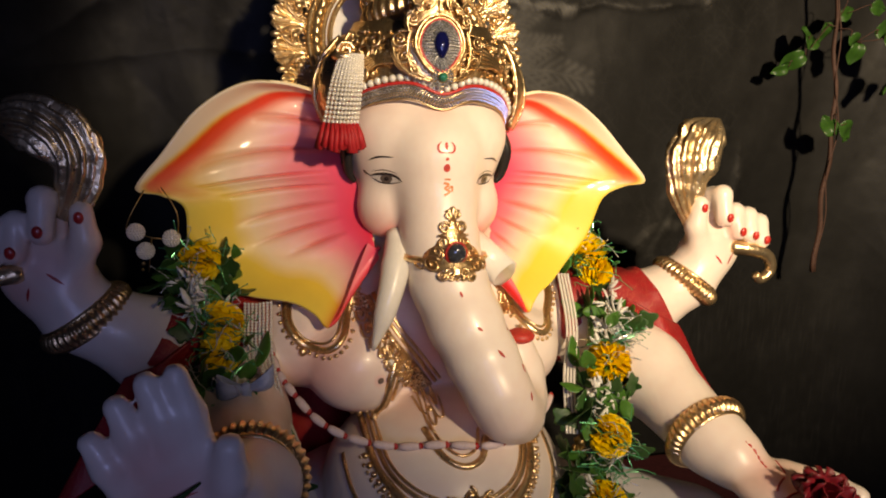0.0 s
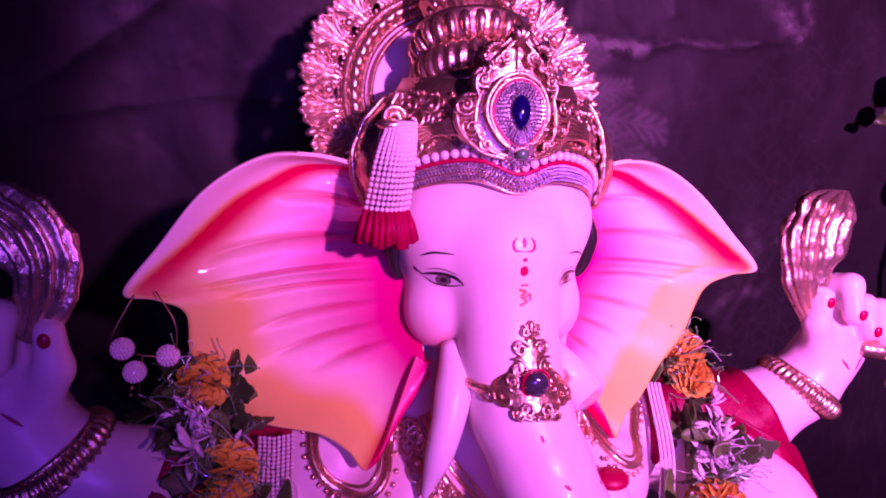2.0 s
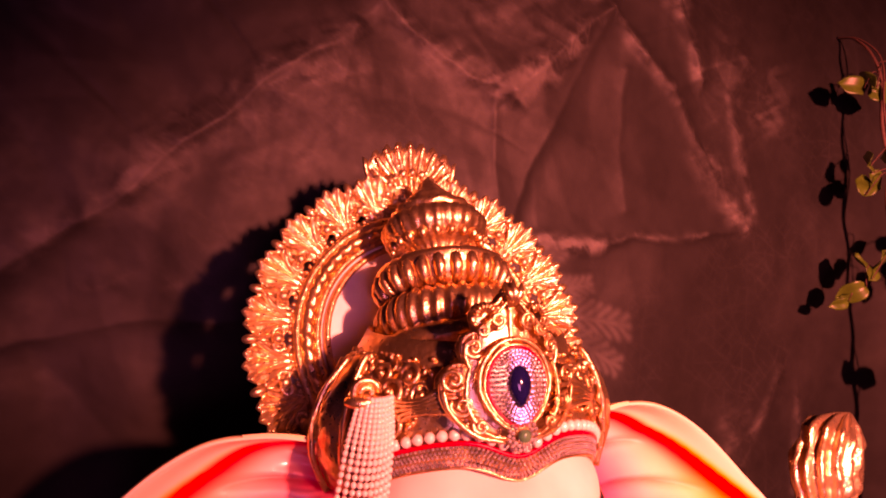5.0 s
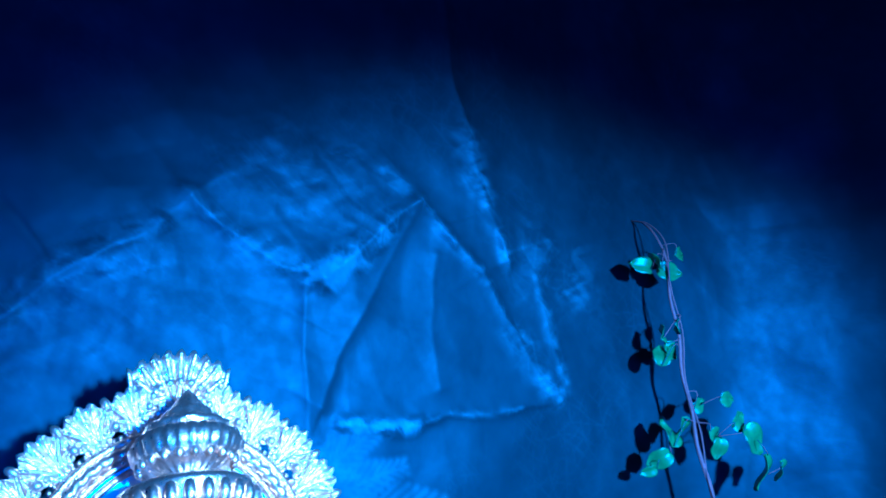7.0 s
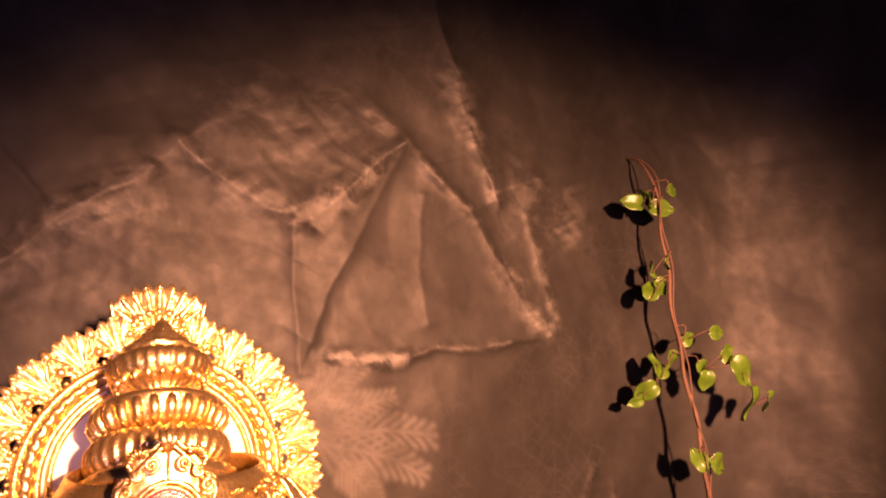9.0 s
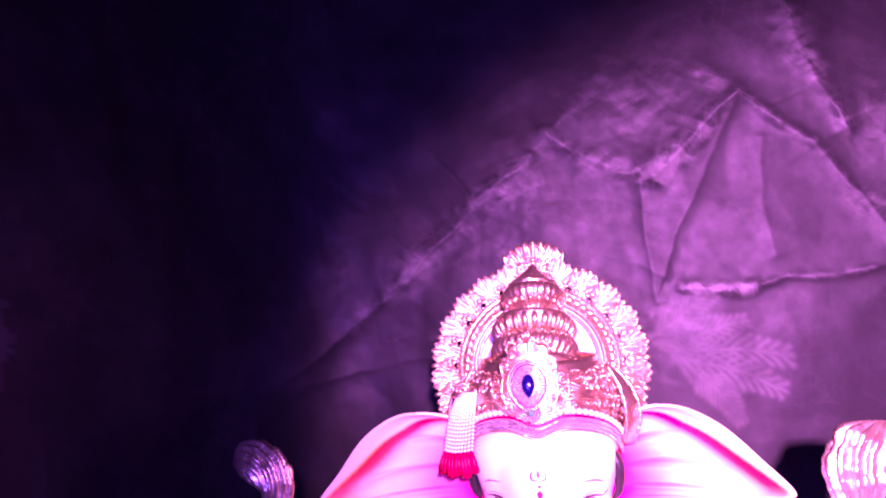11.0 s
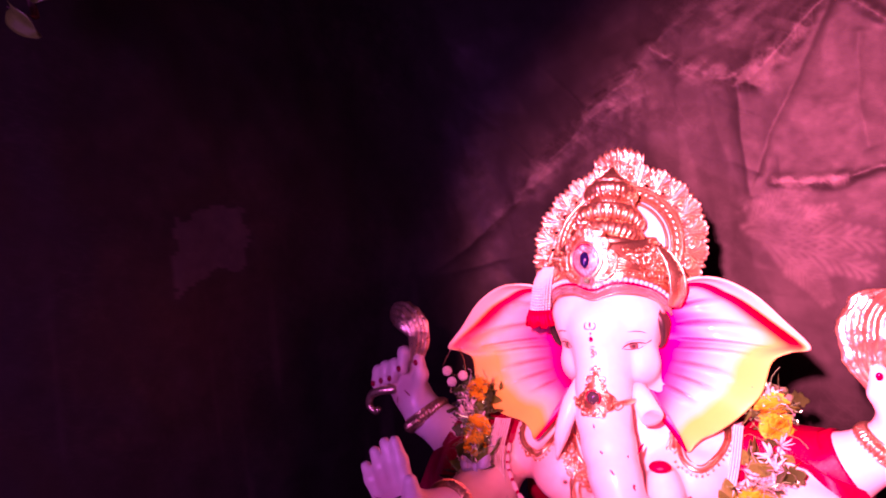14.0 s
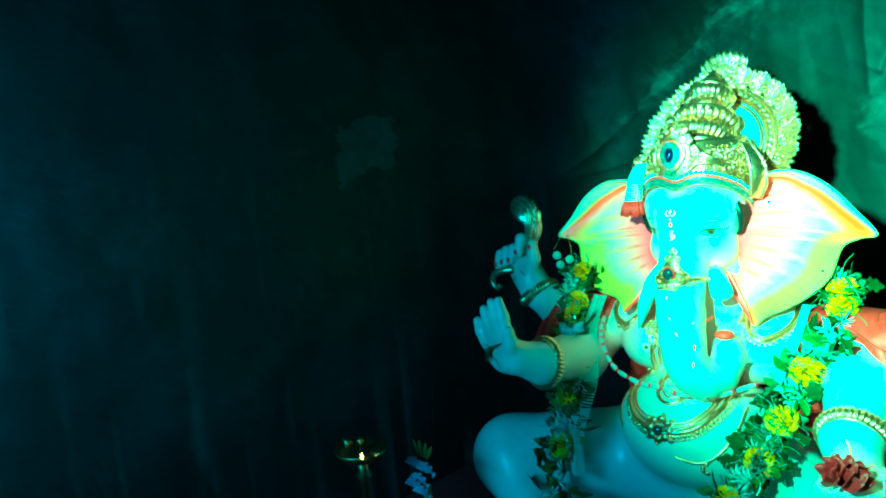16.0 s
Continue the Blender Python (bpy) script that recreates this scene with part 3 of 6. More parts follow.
# raised upper hands, alike on both sides
for side in (1, -1):
    def p(x, y, z, r=None, side=side):
        q = (x, y, z) if side > 0 else (0.046 - x, y - 0.05, z + 0.004)
        return q if r is None else (*q, r)
    sh = (0.25, 0.06, 0.80) if side > 0 else (-0.23, 0.06, 0.80)
    chain([(*sh, 0.066), p(0.345, 0.035, 0.805, 0.057), p(0.432, 0.026, 0.858, 0.038), p(0.446, 0.024, 0.882, 0.036)], 0.02)
    blob(p(0.462, 0.022, 0.908), (0.046, 0.03, 0.046), 0.02)
    for fx, top, fold in ((0.452, 0.994, 0.958), (0.478, 0.968, 0.938), (0.501, 0.962, 0.932), (0.522, 0.952, 0.925)):
        chain([p(fx * 0.85 + 0.07, 0.03, 0.925, 0.017), p(fx, 0.022, top - 0.008, 0.0145), p(fx + 0.002, 0.003, top - 0.002, 0.0135), p(fx + 0.003, -0.008, fold, 0.0125)], 0.005)
    chain([p(0.435, 0.012, 0.905, 0.018), p(0.418, 0.006, 0.945, 0.0145), p(0.419, 0.004, 0.978, 0.012)], 0.008)

# open lower hand, palm to the front
chain([(-0.24, 0.05, 0.79, 0.064), (-0.225, -0.08, 0.74, 0.058), (-0.205, -0.24, 0.765, 0.04), (-0.225, -0.285, 0.785, 0.036)], 0.02)
blob((-0.262, -0.298, 0.800), (0.044, 0.022, 0.050), 0.016, tilt=18)
for base, mid, tip in (((-0.243, -0.300, 0.832), (-0.250, -0.300, 0.872), (-0.259, -0.300, 0.905)), ((-0.263, -0.302, 0.836), (-0.270, -0.302, 0.872), (-0.280, -0.300, 0.900)),
                       ((-0.281, -0.304, 0.830), (-0.291, -0.304, 0.860), (-0.301, -0.302, 0.884)), ((-0.296, -0.306, 0.815), (-0.308, -0.308, 0.838), (-0.319, -0.306, 0.858))):
    chain([(*base, 0.0145), (*mid, 0.0125), (*tip, 0.0095)], 0.006)
chain([(-0.235, -0.295, 0.785, 0.02), (-0.222, -0.312, 0.820, 0.0145), (-0.221, -0.318, 0.850, 0.0115)], 0.01)

# giving hand, palm up
chain([(0.27, 0.04, 0.79, 0.062), (0.325, -0.05, 0.75, 0.056), (0.345, -0.175, 0.712, 0.041), (0.355, -0.205, 0.704, 0.038)], 0.02)
blob((0.372, -0.258, 0.692), (0.046, 0.060, 0.022), 0.016)
for fx in (0.345, 0.366, 0.387, 0.405):
    chain([(fx, -0.300, 0.690, 0.0145), (fx + 0.006, -0.345, 0.680, 0.0125), (fx + 0.010, -0.385, 0.662, 0.010)], 0.006)
chain([(0.405, -0.240, 0.694, 0.018), (0.435, -0.275, 0.700, 0.014), (0.443, -0.305, 0.704, 0.011)], 0.01)

# head, cheeks and trunk
blob((0.010, 0.035, 1.040), (0.096, 0.100, 0.095), 0.02)
blob((-0.030, 0.010, 1.070), (0.058, 0.056, 0.048), 0.025)
blob((0.052, 0.010, 1.070), (0.058, 0.056, 0.048), 0.025)
blob((-0.038, 0.000, 0.986), (0.039, 0.040, 0.048), 0.009, tilt=-16)
blob((0.064, 0.000, 0.986), (0.039, 0.040, 0.048), 0.009, tilt=16)
chain([(0.010, 0.004, 1.085, 0.048), (0.011, -0.030, 1.045, 0.050), (0.014, -0.038, 0.99, 0.045), (0.015, -0.052, 0.945, 0.045), (0.021, -0.078, 0.900, 0.0440), (0.035, -0.104, 0.860, 0.0425), (0.051, -0.132, 0.822, 0.0395), (0.065, -0.150, 0.790, 0.0365),
       (0.077, -0.152, 0.766, 0.034), (0.094, -0.138, 0.752, 0.032), (0.112, -0.112, 0.758, 0.029), (0.118, -0.090, 0.782, 0.027), (0.113, -0.080, 0.806, 0.026)], 0.014)



def surface(f):
    """Naive surface nets: vertices in grid units, quads, and the cell of each quad."""
    s = f < 0
    cnt = np.zeros(tuple(n - 1 for n in f.shape), dtype=np.int8)
    offs = [(a, b, c) for a in (0, 1) for b in (0, 1) for c in (0, 1)]
    for a, b, c in offs:
        cnt += s[a:s.shape[0] - 1 + a, b:s.shape[1] - 1 + b, c:s.shape[2] - 1 + c]
    idx = np.argwhere((cnt > 0) & (cnt < 8))
    val = {o: f[idx[:, 0] + o[0], idx[:, 1] + o[1], idx[:, 2] + o[2]] for o in offs}
    acc, num = np.zeros((len(idx), 3)), np.zeros(len(idx))
    for o in offs:
        for ax in range(3):
            if o[ax]:
                continue
            q = tuple(1 if i == ax else o[i] for i in range(3))
            u, v = val[o], val[q]
            on = (u < 0) != (v < 0)
            t = np.where(on, u / np.where(on, u - v, 1), 0)
            pt = np.tile(np.array(o, dtype=float), (len(idx), 1))
            pt[:, ax] = t
            acc += pt * on[:, None]
            num += on
    verts = idx + acc / num[:, None]
    index = np.full(cnt.shape, -1, dtype=np.int64)
    index[tuple(idx.T)] = np.arange(len(idx))
    quads = []
    for ax in range(3):
        b, c = (ax + 1) % 3, (ax + 2) % 3
        lo = [slice(None)] * 3
        hi = [slice(None)] * 3
        lo[ax], hi[ax] = slice(0, -1), slice(1, None)
        cross = np.argwhere(s[tuple(lo)] != s[tuple(hi)])
        ok = (cross[:, b] > 0) & (cross[:, c] > 0) & (cross[:, b] < f.shape[b] - 1) & (cross[:, c] < f.shape[c] - 1)
        cross = cross[ok]
        inside = s[tuple(cross.T)]
        ring = []
        for db, dc in ((-1, -1), (0, -1), (0, 0), (-1, 0)):
            q = cross.copy()
            q[:, b] += db
            q[:, c] += dc
            ring.append(index[tuple(q.T)])
        quad = np.stack(ring, 1)
        quad = np.where(inside[:, None], quad, quad[:, ::-1])
        quads.append(quad)
    return verts, np.vstack(quads)


sv, sq = surface(field)
cell = np.round(sv[sq].mean(axis=1)).astype(int)
smat = label[cell[:, 0], cell[:, 1], cell[:, 2]]

sv = sv * H + LO


def front(x, z, lift=0.0006):
    """The statue's surface at x, z as met from the front."""
    i, k = int(round((x - LO[0]) / H)), int(round((z - LO[2]) / H))
    col = field[i, :, k]
    j = int(np.argmax(col < 0))
    if j == 0:
        return None
    t = col[j - 1] / (col[j - 1] - col[j])
    return LO[1] + H * (j - 1 + t) - lift


def front_s(x, z, lift=0.0006):
    """The same, averaged between the grid's columns."""
    i, k = (x - LO[0]) / H, (z - LO[2]) / H
    i0, k0 = math.floor(i), math.floor(k)
    tot = 0
    for a, wa in ((0, 1 - i + i0), (1, i - i0)):
        for b, wb in ((0, 1 - k + k0), (1, k - k0)):
            y = front(LO[0] + H * (i0 + a), LO[2] + H * (k0 + b), lift)
            if y is None:
                return None
            tot += wa * wb * y
    return tot


SV, SF, SM = [tuple(v) for v in sv], [tuple(int(i) for i in q) for q in sq], [int(m) for m in smat]
ATTR = {k: [0.0] * len(SV) for k in ("blush", "ear_r", "ear_red", "ear_rib", "ear_cream")}


def add(data, m, **attrs):
    k = len(SV)
    SV.extend(tuple(v) for v in data[0])
    SF.extend(tuple(int(i) + k for i in f) for f in data[1])
    SM.extend([m] * len(data[1]))
    for key in ATTR:
        ATTR[key].extend(attrs.get(key, [0.0] * len(data[0])))


def decal(outline_fn, m, nu=14, nv=5, lift=0.0007):
    """A thin raised patch laid on the front of the statue; outline_fn(u, v) gives x, z."""
    def fn(u, v):
        x, z = outline_fn(u, v)
        y = front_s(x, z, lift)
        return (x, y if y is not None else 0.0, z)
    add(grid(fn, nu, nv), m)


def stroke(points, width, m, n=18, taper=True, lift=0.0008):
    line = curve(points, n)
    tan = np.gradient(line, axis=0)
    nrm = np.stack([-tan[:, 1], tan[:, 0]], 1)
    nrm /= np.linalg.norm(nrm, axis=1)[:, None] + 1e-9

    def fn(u, v):
        s = u * (n - 1)
        i = min(n - 2, int(s))
        c = line[i] + (line[i + 1] - line[i]) * (s - i)
        w = width * (math.sin(math.pi * min(0.98, max(0.02, u))) ** 0.6 if taper else 1)
        q = c + nrm[i] * w * (v - 0.5)
        return q[0], q[1]
    decal(fn, m, n, 3, lift)


PALM = [[(0.352, -0.225), (0.360, -0.235), (0.366, -0.250)], [(0.392, -0.232), (0.386, -0.250), (0.380, -0.262)], [(0.374, -0.268), (0.360, -0.276), (0.350, -0.284)], [(0.346, -0.296), (0.366, -0.292), (0.390, -0.290)]]
M_SKIN, M_DHOTI, M_EAR, M_IVORY, M_NAIL, M_INK, M_IRIS, M_WHITE, M_RED, M_ORANGE, M_HAIR = range(11)

# eyes, brows and forehead marks
for cx, s in ((-0.050, 1), (0.071, -1)):
    cz = 1.018
    decal(lambda u, v: (cx + (u - 0.5) * 0.030, cz + (v - 0.5) * 0.0105 * math.sin(math.pi * min(0.97, max(0.03, u))) + 0.003 * s * (0.5 - u)), M_WHITE, 16, 7, 0.0006)
    decal(lambda u, v: (cx + 0.0054 * (0.15 + v) * math.cos(u * 2 * math.pi), cz + 0.0044 * (0.15 + v) * math.sin(u * 2 * math.pi)), M_IRIS, 18, 4, 0.0012)
    decal(lambda u, v: (cx + 0.0024 * (0.05 + v) * math.cos(u * 2 * math.pi), cz + 0.0024 * (0.05 + v) * math.sin(u * 2 * math.pi)), M_INK, 14, 3, 0.0018)
    stroke([(cx - 0.0175 * s, cz + 0.001), (cx - 0.009 * s, cz + 0.0046), (cx, cz + 0.0056), (cx + 0.009 * s, cz + 0.0040), (cx + 0.0155 * s, cz - 0.001)], 0.0038, M_INK, 22)
    stroke([(cx - 0.0155 * s, cz), (cx - 0.006 * s, cz - 0.0050), (cx + 0.006 * s, cz - 0.0050), (cx + 0.0155 * s, cz - 0.001)], 0.0017, M_INK, 18)
    stroke([(cx - 0.0160 * s, cz + 0.002), (cx - 0.0205 * s, cz + 0.0040), (cx - 0.0235 * s, cz + 0.0075)], 0.0020, M_INK, 10)
    stroke([(cx - 0.0150 * s, cz + 0.0075), (cx - 0.003 * s, cz + 0.0105), (cx + 0.011 * s, cz + 0.0075)], 0.0012, M_IRIS, 16)
    stroke([(cx - 0.020 * s, cz + 0.020), (cx - 0.010 * s, cz + 0.0255), (cx + 0.006 * s, cz + 0.0265)], 0.0022, M_INK, 16)
for s in (1, -1):
    stroke([(0.010, 1.054), (0.010 + 0.008 * s, 1.055), (0.010 + 0.0095 * s, 1.061), (0.010 + 0.006 * s, 1.066)], 0.0024, M_RED, 16)
stroke([(0.010, 1.057), (0.010, 1.066)], 0.004, M_RED, 8)
for z, w in ((1.047, 0.004), (1.038, 0.0075), (1.036, 0.0075)):
    stroke([(0.011, z + w / 2), (0.011, z - w / 2)], w, M_RED, 8)
stroke([(0.008, 1.020), (0.014, 1.018), (0.010, 1.014), (0.015, 1.010), (0.009, 1.006)], 0.0026, M_ORANGE, 20, False)
stroke([(0.013, 1.013), (0.018, 1.016), (0.018, 1.010)], 0.002, M_ORANGE, 12, False)
stroke([(0.009, 1.024), (0.016, 1.024)], 0.002, M_ORANGE, 8, False)
# red flecks down the trunk and the lines of the palms
for x, z, dx, dz in ((0.020, 0.905, 0.002, -0.006), (0.035, 0.870, 0.006, -0.004), (0.055, 0.848, 0.008, -0.008), (0.075, 0.862, 0.008, -0.008), (0.088, 0.826, 0.004, -0.008), (0.094, 0.800, 0.001, -0.01)):
    if front(x, z) is not None:
        stroke([(x, z), (x + dx, z + dz)], 0.003, M_RED, 8)
for pts in ([(0.446, 0.905), (0.458, 0.892)], [(0.470, 0.890), (0.480, 0.906)], [(-0.408, 0.920), (-0.392, 0.908)], [(-0.425, 0.905), (-0.428, 0.890)],
            [(-0.285, 0.80), (-0.262, 0.785), (-0.25, 0.765)], [(-0.295, 0.815), (-0.27, 0.81), (-0.245, 0.815)]):
    if all(front(*q) is not None for q in pts):
        stroke(pts, 0.0028, M_RED, 10)
for x, z in ((-0.058, 0.780), (0.150, 0.776)):
    decal(lambda u, v: (x + 0.0036 * (0.1 + v) * math.cos(u * 2 * math.pi), z + 0.0036 * (0.1 + v) * math.sin(u * 2 * math.pi)), M_IRIS, 12, 3)


def top(x, y):
    """The statue's surface at x, y as met from above, below the face."""
    i, j = int(round((x - LO[0]) / H)), int(round((y - LO[1]) / H))
    col = field[i, j, :]
    k = int(np.max(np.nonzero(col < 0)[0]))
    return LO[2] + H * (k + col[k] / (col[k] - col[k + 1]))


# painted lines of the open palm
for pts in PALM:
    line = [(x, y, top(x, y) - 0.0004) for x, y in curve(pts, 14)]
    add(tube(line, [0.0004] + [0.0014] * 12 + [0.0004], 6), M_RED)
# nails of the raised hands
for side in (1, -1):
    for x, y, z in ((0.455, -0.0205, 0.962), (0.481, -0.0205, 0.941), (0.504, -0.0205, 0.935), (0.525, -0.0205, 0.928), (0.4195, -0.008, 0.974)):
        q = (x, y, z) if side > 0 else (0.046 - x, y - 0.05, z + 0.004)
        add(ball(q, (0.0052, 0.0028, 0.0066), 10, 6), M_NAIL)
# tusks, trunk tip, hair
c = curve([(-0.034, -0.030, 0.950), (-0.040, -0.062, 0.920), (-0.053, -0.082, 0.878), (-0.069, -0.084, 0.822)], 18)
add(tube(c, np.interp(np.linspace(0, 1, 18), (0, 0.35, 0.75, 1), (0.012, 0.0175, 0.013, 0.002)), 14), M_IVORY)
add(tube([(0.060, -0.012, 0.945), (0.078, -0.036, 0.925), (0.0985, -0.062, 0.903), (0.0990, -0.063, 0.9025)], [0.015, 0.0185, 0.0200, 0.0165], 22), M_IVORY)
add(ball((0.113, -0.092, 0.832), (0.018, 0.016, 0.009), 18, 10), M_RED)
for s, x0 in ((1, -0.078), (-1, 0.100)):
    for q in range(4):
        add(tube(curve([(x0 + 0.002 * q * s, 0.0 + 0.010 * q, 1.075), (x0 - 0.012 * s, -0.004 + 0.011 * q, 1.05), (x0 - 0.010 * s, 0.002 + 0.011 * q, 1.020), (x0 - 0.002 * s, 0.004 + 0.011 * q, 1.008)], 12), np.linspace(0.009, 0.003, 12), 7), M_HAIR)

# ears: from the side of the head to the rim, cupped, with raised ribs
RIM_L = [(-0.095, 0.055, 1.098), (-0.130, 0.050, 1.113), (-0.171, 0.045, 1.121), (-0.214, 0.040, 1.117), (-0.260, 0.030, 1.088), (-0.298, 0.018, 1.040), (-0.327, 0.000, 1.000), (-0.302, 0.006, 0.990), (-0.278, 0.010, 0.975), (-0.275, 0.012, 0.931), (-0.259, 0.010, 0.896),
         (-0.216, -0.010, 0.874), (-0.160, -0.030, 0.868), (-0.134, -0.048, 0.858), (-0.119, -0.062, 0.846), (-0.099, -0.048, 0.872), (-0.066, -0.010, 0.932)]
RIM_R = [(0.112, 0.055, 1.102), (0.140, 0.050, 1.116), (0.176, 0.050, 1.124), (0.214, 0.048, 1.117), (0.256, 0.042, 1.092), (0.296, 0.030, 1.052), (0.332, 0.018, 1.010), (0.304, 0.024, 1.000), (0.275, 0.028, 0.982), (0.256, 0.028, 0.930), (0.227, 0.022, 0.896),
         (0.192, -0.004, 0.872), (0.168, -0.020, 0.862), (0.156, -0.030, 0.852), (0.146, -0.036, 0.842), (0.130, -0.027, 0.872), (0.088, -0.006, 0.934)]


def ear(rim, root_x, s):
    nu, nv = 60, 270
    edge = curve(rim, nv)
    root = curve([(root_x, 0.050, 1.085), (root_x, 0.030, 1.060), (root_x, 0.012, 1.020), (root_x + 0.006 * s, 0.002, 0.975), (root_x + 0.012 * s, -0.010, 0.935), (root_x + 0.016 * s, -0.016, 0.922)], nv)
    r_at, red, rib_paint, cream, lobe, pts = [], [], [], [], [], np.zeros((nu, nv, 3))
    for i, u in enumerate(np.linspace(0, 1, nu)):
        for j, v in enumerate(np.linspace(0, 1, nv)):
            q = root[j] * (1 - u) + edge[j] * u
            hold = min(1.0, v / 0.18) * min(1.0, (1 - v) / 0.30)
            cup = 0.026 * math.sin(math.pi * u) ** 1.2 * hold * hold * (3 - 2 * hold)
            roll = -0.016 * math.exp(-((1 - u) / 0.10) ** 2) * math.exp(-((v - 0.16) / 0.16) ** 2)
            ribs, line = 0.0, 0.0
            for rv, u1 in ((0.12, 0.62), (0.215, 0.70), (0.31, 0.78), (0.40, 0.80), (0.48, 0.80), (0.555, 0.76), (0.625, 0.70), (0.69, 0.62)):
                w = v - (0.16 * (0.62 - rv)) * max(0.0, u - 0.15) ** 1.6 * 1.6
                amp = max(0.0, min(1, (u - 0.16) * 5)) * max(0.0, min(1, (u1 - u) * 5))
                e = (w - rv) / 0.010
                ribs += amp * (0.0036 * math.exp(-((e - 0.6) / 2.4) ** 2) - 0.0056 * math.exp(-((e + 1.2) / 0.8) ** 2))
                line = max(line, amp * math.exp(-((e + 1.2) / 0.55) ** 2))
            q = q + np.array((0, cup + roll - ribs, 0))
            pts[i, j] = q
            d = 0.04 * noise.fractal(Vector((q[0] * 14, q[2] * 14, 3.0)), 1.0, 2.0, 3)
            r_at.append(min(1, max(0, (0.08 + 0.24 * u if v > 0.88 else u * (0.78 + 0.26 * min(1.0, max(0.0, (v - 0.10) / 0.30)))) + d)))
            up = max(0.0, 1 - max(0.0, v - 0.36) * 7)
            mid = 0.775 + 0.16 * min(1.0, max(0.0, v - 0.22) / 0.15)
            band = min(1.0, 1.15 * math.exp(-((u - mid) / (0.035 if u > mid else 0.14)) ** 2)) * up
            low = math.exp(-((v - 0.905) / 0.045) ** 2) * min(1.0, u * 1.6 + 0.2)
            red.append(min(1.0, 1.0 * band + 0.95 * low))
            cream.append(0.9 * up * min(1.0, max(0.0, (u - mid - 0.035) / 0.035)))
            rib_paint.append(0.85 * line)
            lobe.append(v > 0.84)
    nrm = np.cross(np.gradient(pts, axis=0), np.gradient(pts, axis=1))
    nrm /= np.linalg.norm(nrm, axis=2)[:, :, None] + 1e-12
    if nrm[:, :, 1].mean() > 0:
        nrm = -nrm
    idx = np.arange(nu * nv).reshape(nu, nv)
    k = nu * nv
    taper = np.linspace(0.010, 0.004, nu)[:, None, None]
    verts = [tuple(q) for q in pts.reshape(-1, 3)] + [tuple(q) for q in (pts - nrm * taper).reshape(-1, 3)]
    faces = []
    for i in range(nu - 1):
        for j in range(nv - 1):
            f = (idx[i, j], idx[i + 1, j], idx[i + 1, j + 1], idx[i, j + 1])
            faces += [f, tuple(a + k for a in f[::-1])]
    for j in range(nv - 1):
        faces.append((idx[-1, j], idx[-1, j] + k, idx[-1, j + 1] + k, idx[-1, j + 1]))
    add((verts, faces), M_EAR, ear_r=r_at + [r if lob else 1.0 for r, lob in zip(r_at, lobe)], ear_red=red + [r if lob else 0.0 for r, lob in zip(red, lobe)], ear_rib=rib_paint + [0.0] * k, ear_cream=cream + [0.0 if lob else 0.6 for lob in lobe])


ear(RIM_L, -0.070, 1)
ear(RIM_R, 0.090, -1)

# airbrushed blush in the folds
BL = [((-0.112, -0.030, 0.785), 0.016, 0.8), ((-0.09, -0.05, 0.725), 0.022, 0.55), ((-0.020, -0.034, 0.965), 0.014, 0.7), ((0.044, -0.034, 0.965), 0.014, 0.7), ((-0.058, -0.083, 0.780), 0.009, 0.6), ((-0.10, -0.06, 0.845), 0.03, 0.45), ((0.02, -0.03, 0.80), 0.04, 0.5), ((-0.15, -0.04, 0.76), 0.04, 0.5), ((0.11, -0.05, 0.73), 0.05, 0.4), ((-0.44, -0.06, 0.90), 0.03, 0.5), ((-0.28, -0.32, 0.84), 0.03, 0.5), ((-0.038, -0.020, 0.950), 0.024, 1.0), ((0.068, -0.020, 0.950), 0.022, 0.9), ((-0.055, -0.035, 0.930), 0.02, 0.9), ((0.010, -0.02, 1.105), 0.03, 0.35), ((-0.05, 0.0, 1.10), 0.03, 0.35), ((0.07, 0.0, 1.10), 0.03, 0.3), ((-0.115, -0.05, 0.79), 0.05, 0.5), ((0.01, -0.06, 0.735), 0.05, 0.3), ((-0.06, -0.02, 0.955), 0.03, 0.6), ((0.085, -0.02, 0.955), 0.03, 0.5), ((0.06, -0.15, 0.76), 0.04, 0.3),
      ((-0.41, -0.07, 0.93), 0.03, 0.5), ((-0.265, -0.32, 0.81), 0.035, 0.6), ((0.47, -0.01, 0.94), 0.03, 0.3), ((0.37, -0.27, 0.715), 0.04, 0.5), ((0.01, -0.05, 1.10), 0.02, 0.3)]
P = np.array(SV[:len(sv)])
bl = np.zeros(len(P))
for c, r, w in BL:
    bl = np.maximum(bl, w * np.exp(-np.sum((P - np.array(c)) ** 2, axis=1) / r ** 2))
ATTR["blush"][:len(sv)] = list(bl)

idol = new("idol_statue", link_mesh("idol_statue", SV, SF, [SKIN, DHOTI, EAR, IVORY, NAIL, INK, IRIS, EYEWHITE, REDMARK, ORANGE, HAIR], SM, True, ATTR))
tagged(idol, "painted plaster elephant-headed seated idol with large yellow and pink ears", "statue")

# ---- golden halo behind the crown ----
HM = Matrix.Translation((0.0, 0.144, 1.178)) @ pose(0, 0, 0, -20) @ Matrix.Scale(0.98, 4)


def ring_pts(r, n, z=0.0):
    return [(r * math.cos(2 * math.pi * k / n), z, r * math.sin(2 * math.pi * k / n)) for k in range(n)]


def placed(name, mesh, parent, m, label_text=""):
    ob = new(name, mesh)
    ob.parent = parent
    ob.matrix_local = m
    if label_text:
        ob["label"] = label_text
    return ob


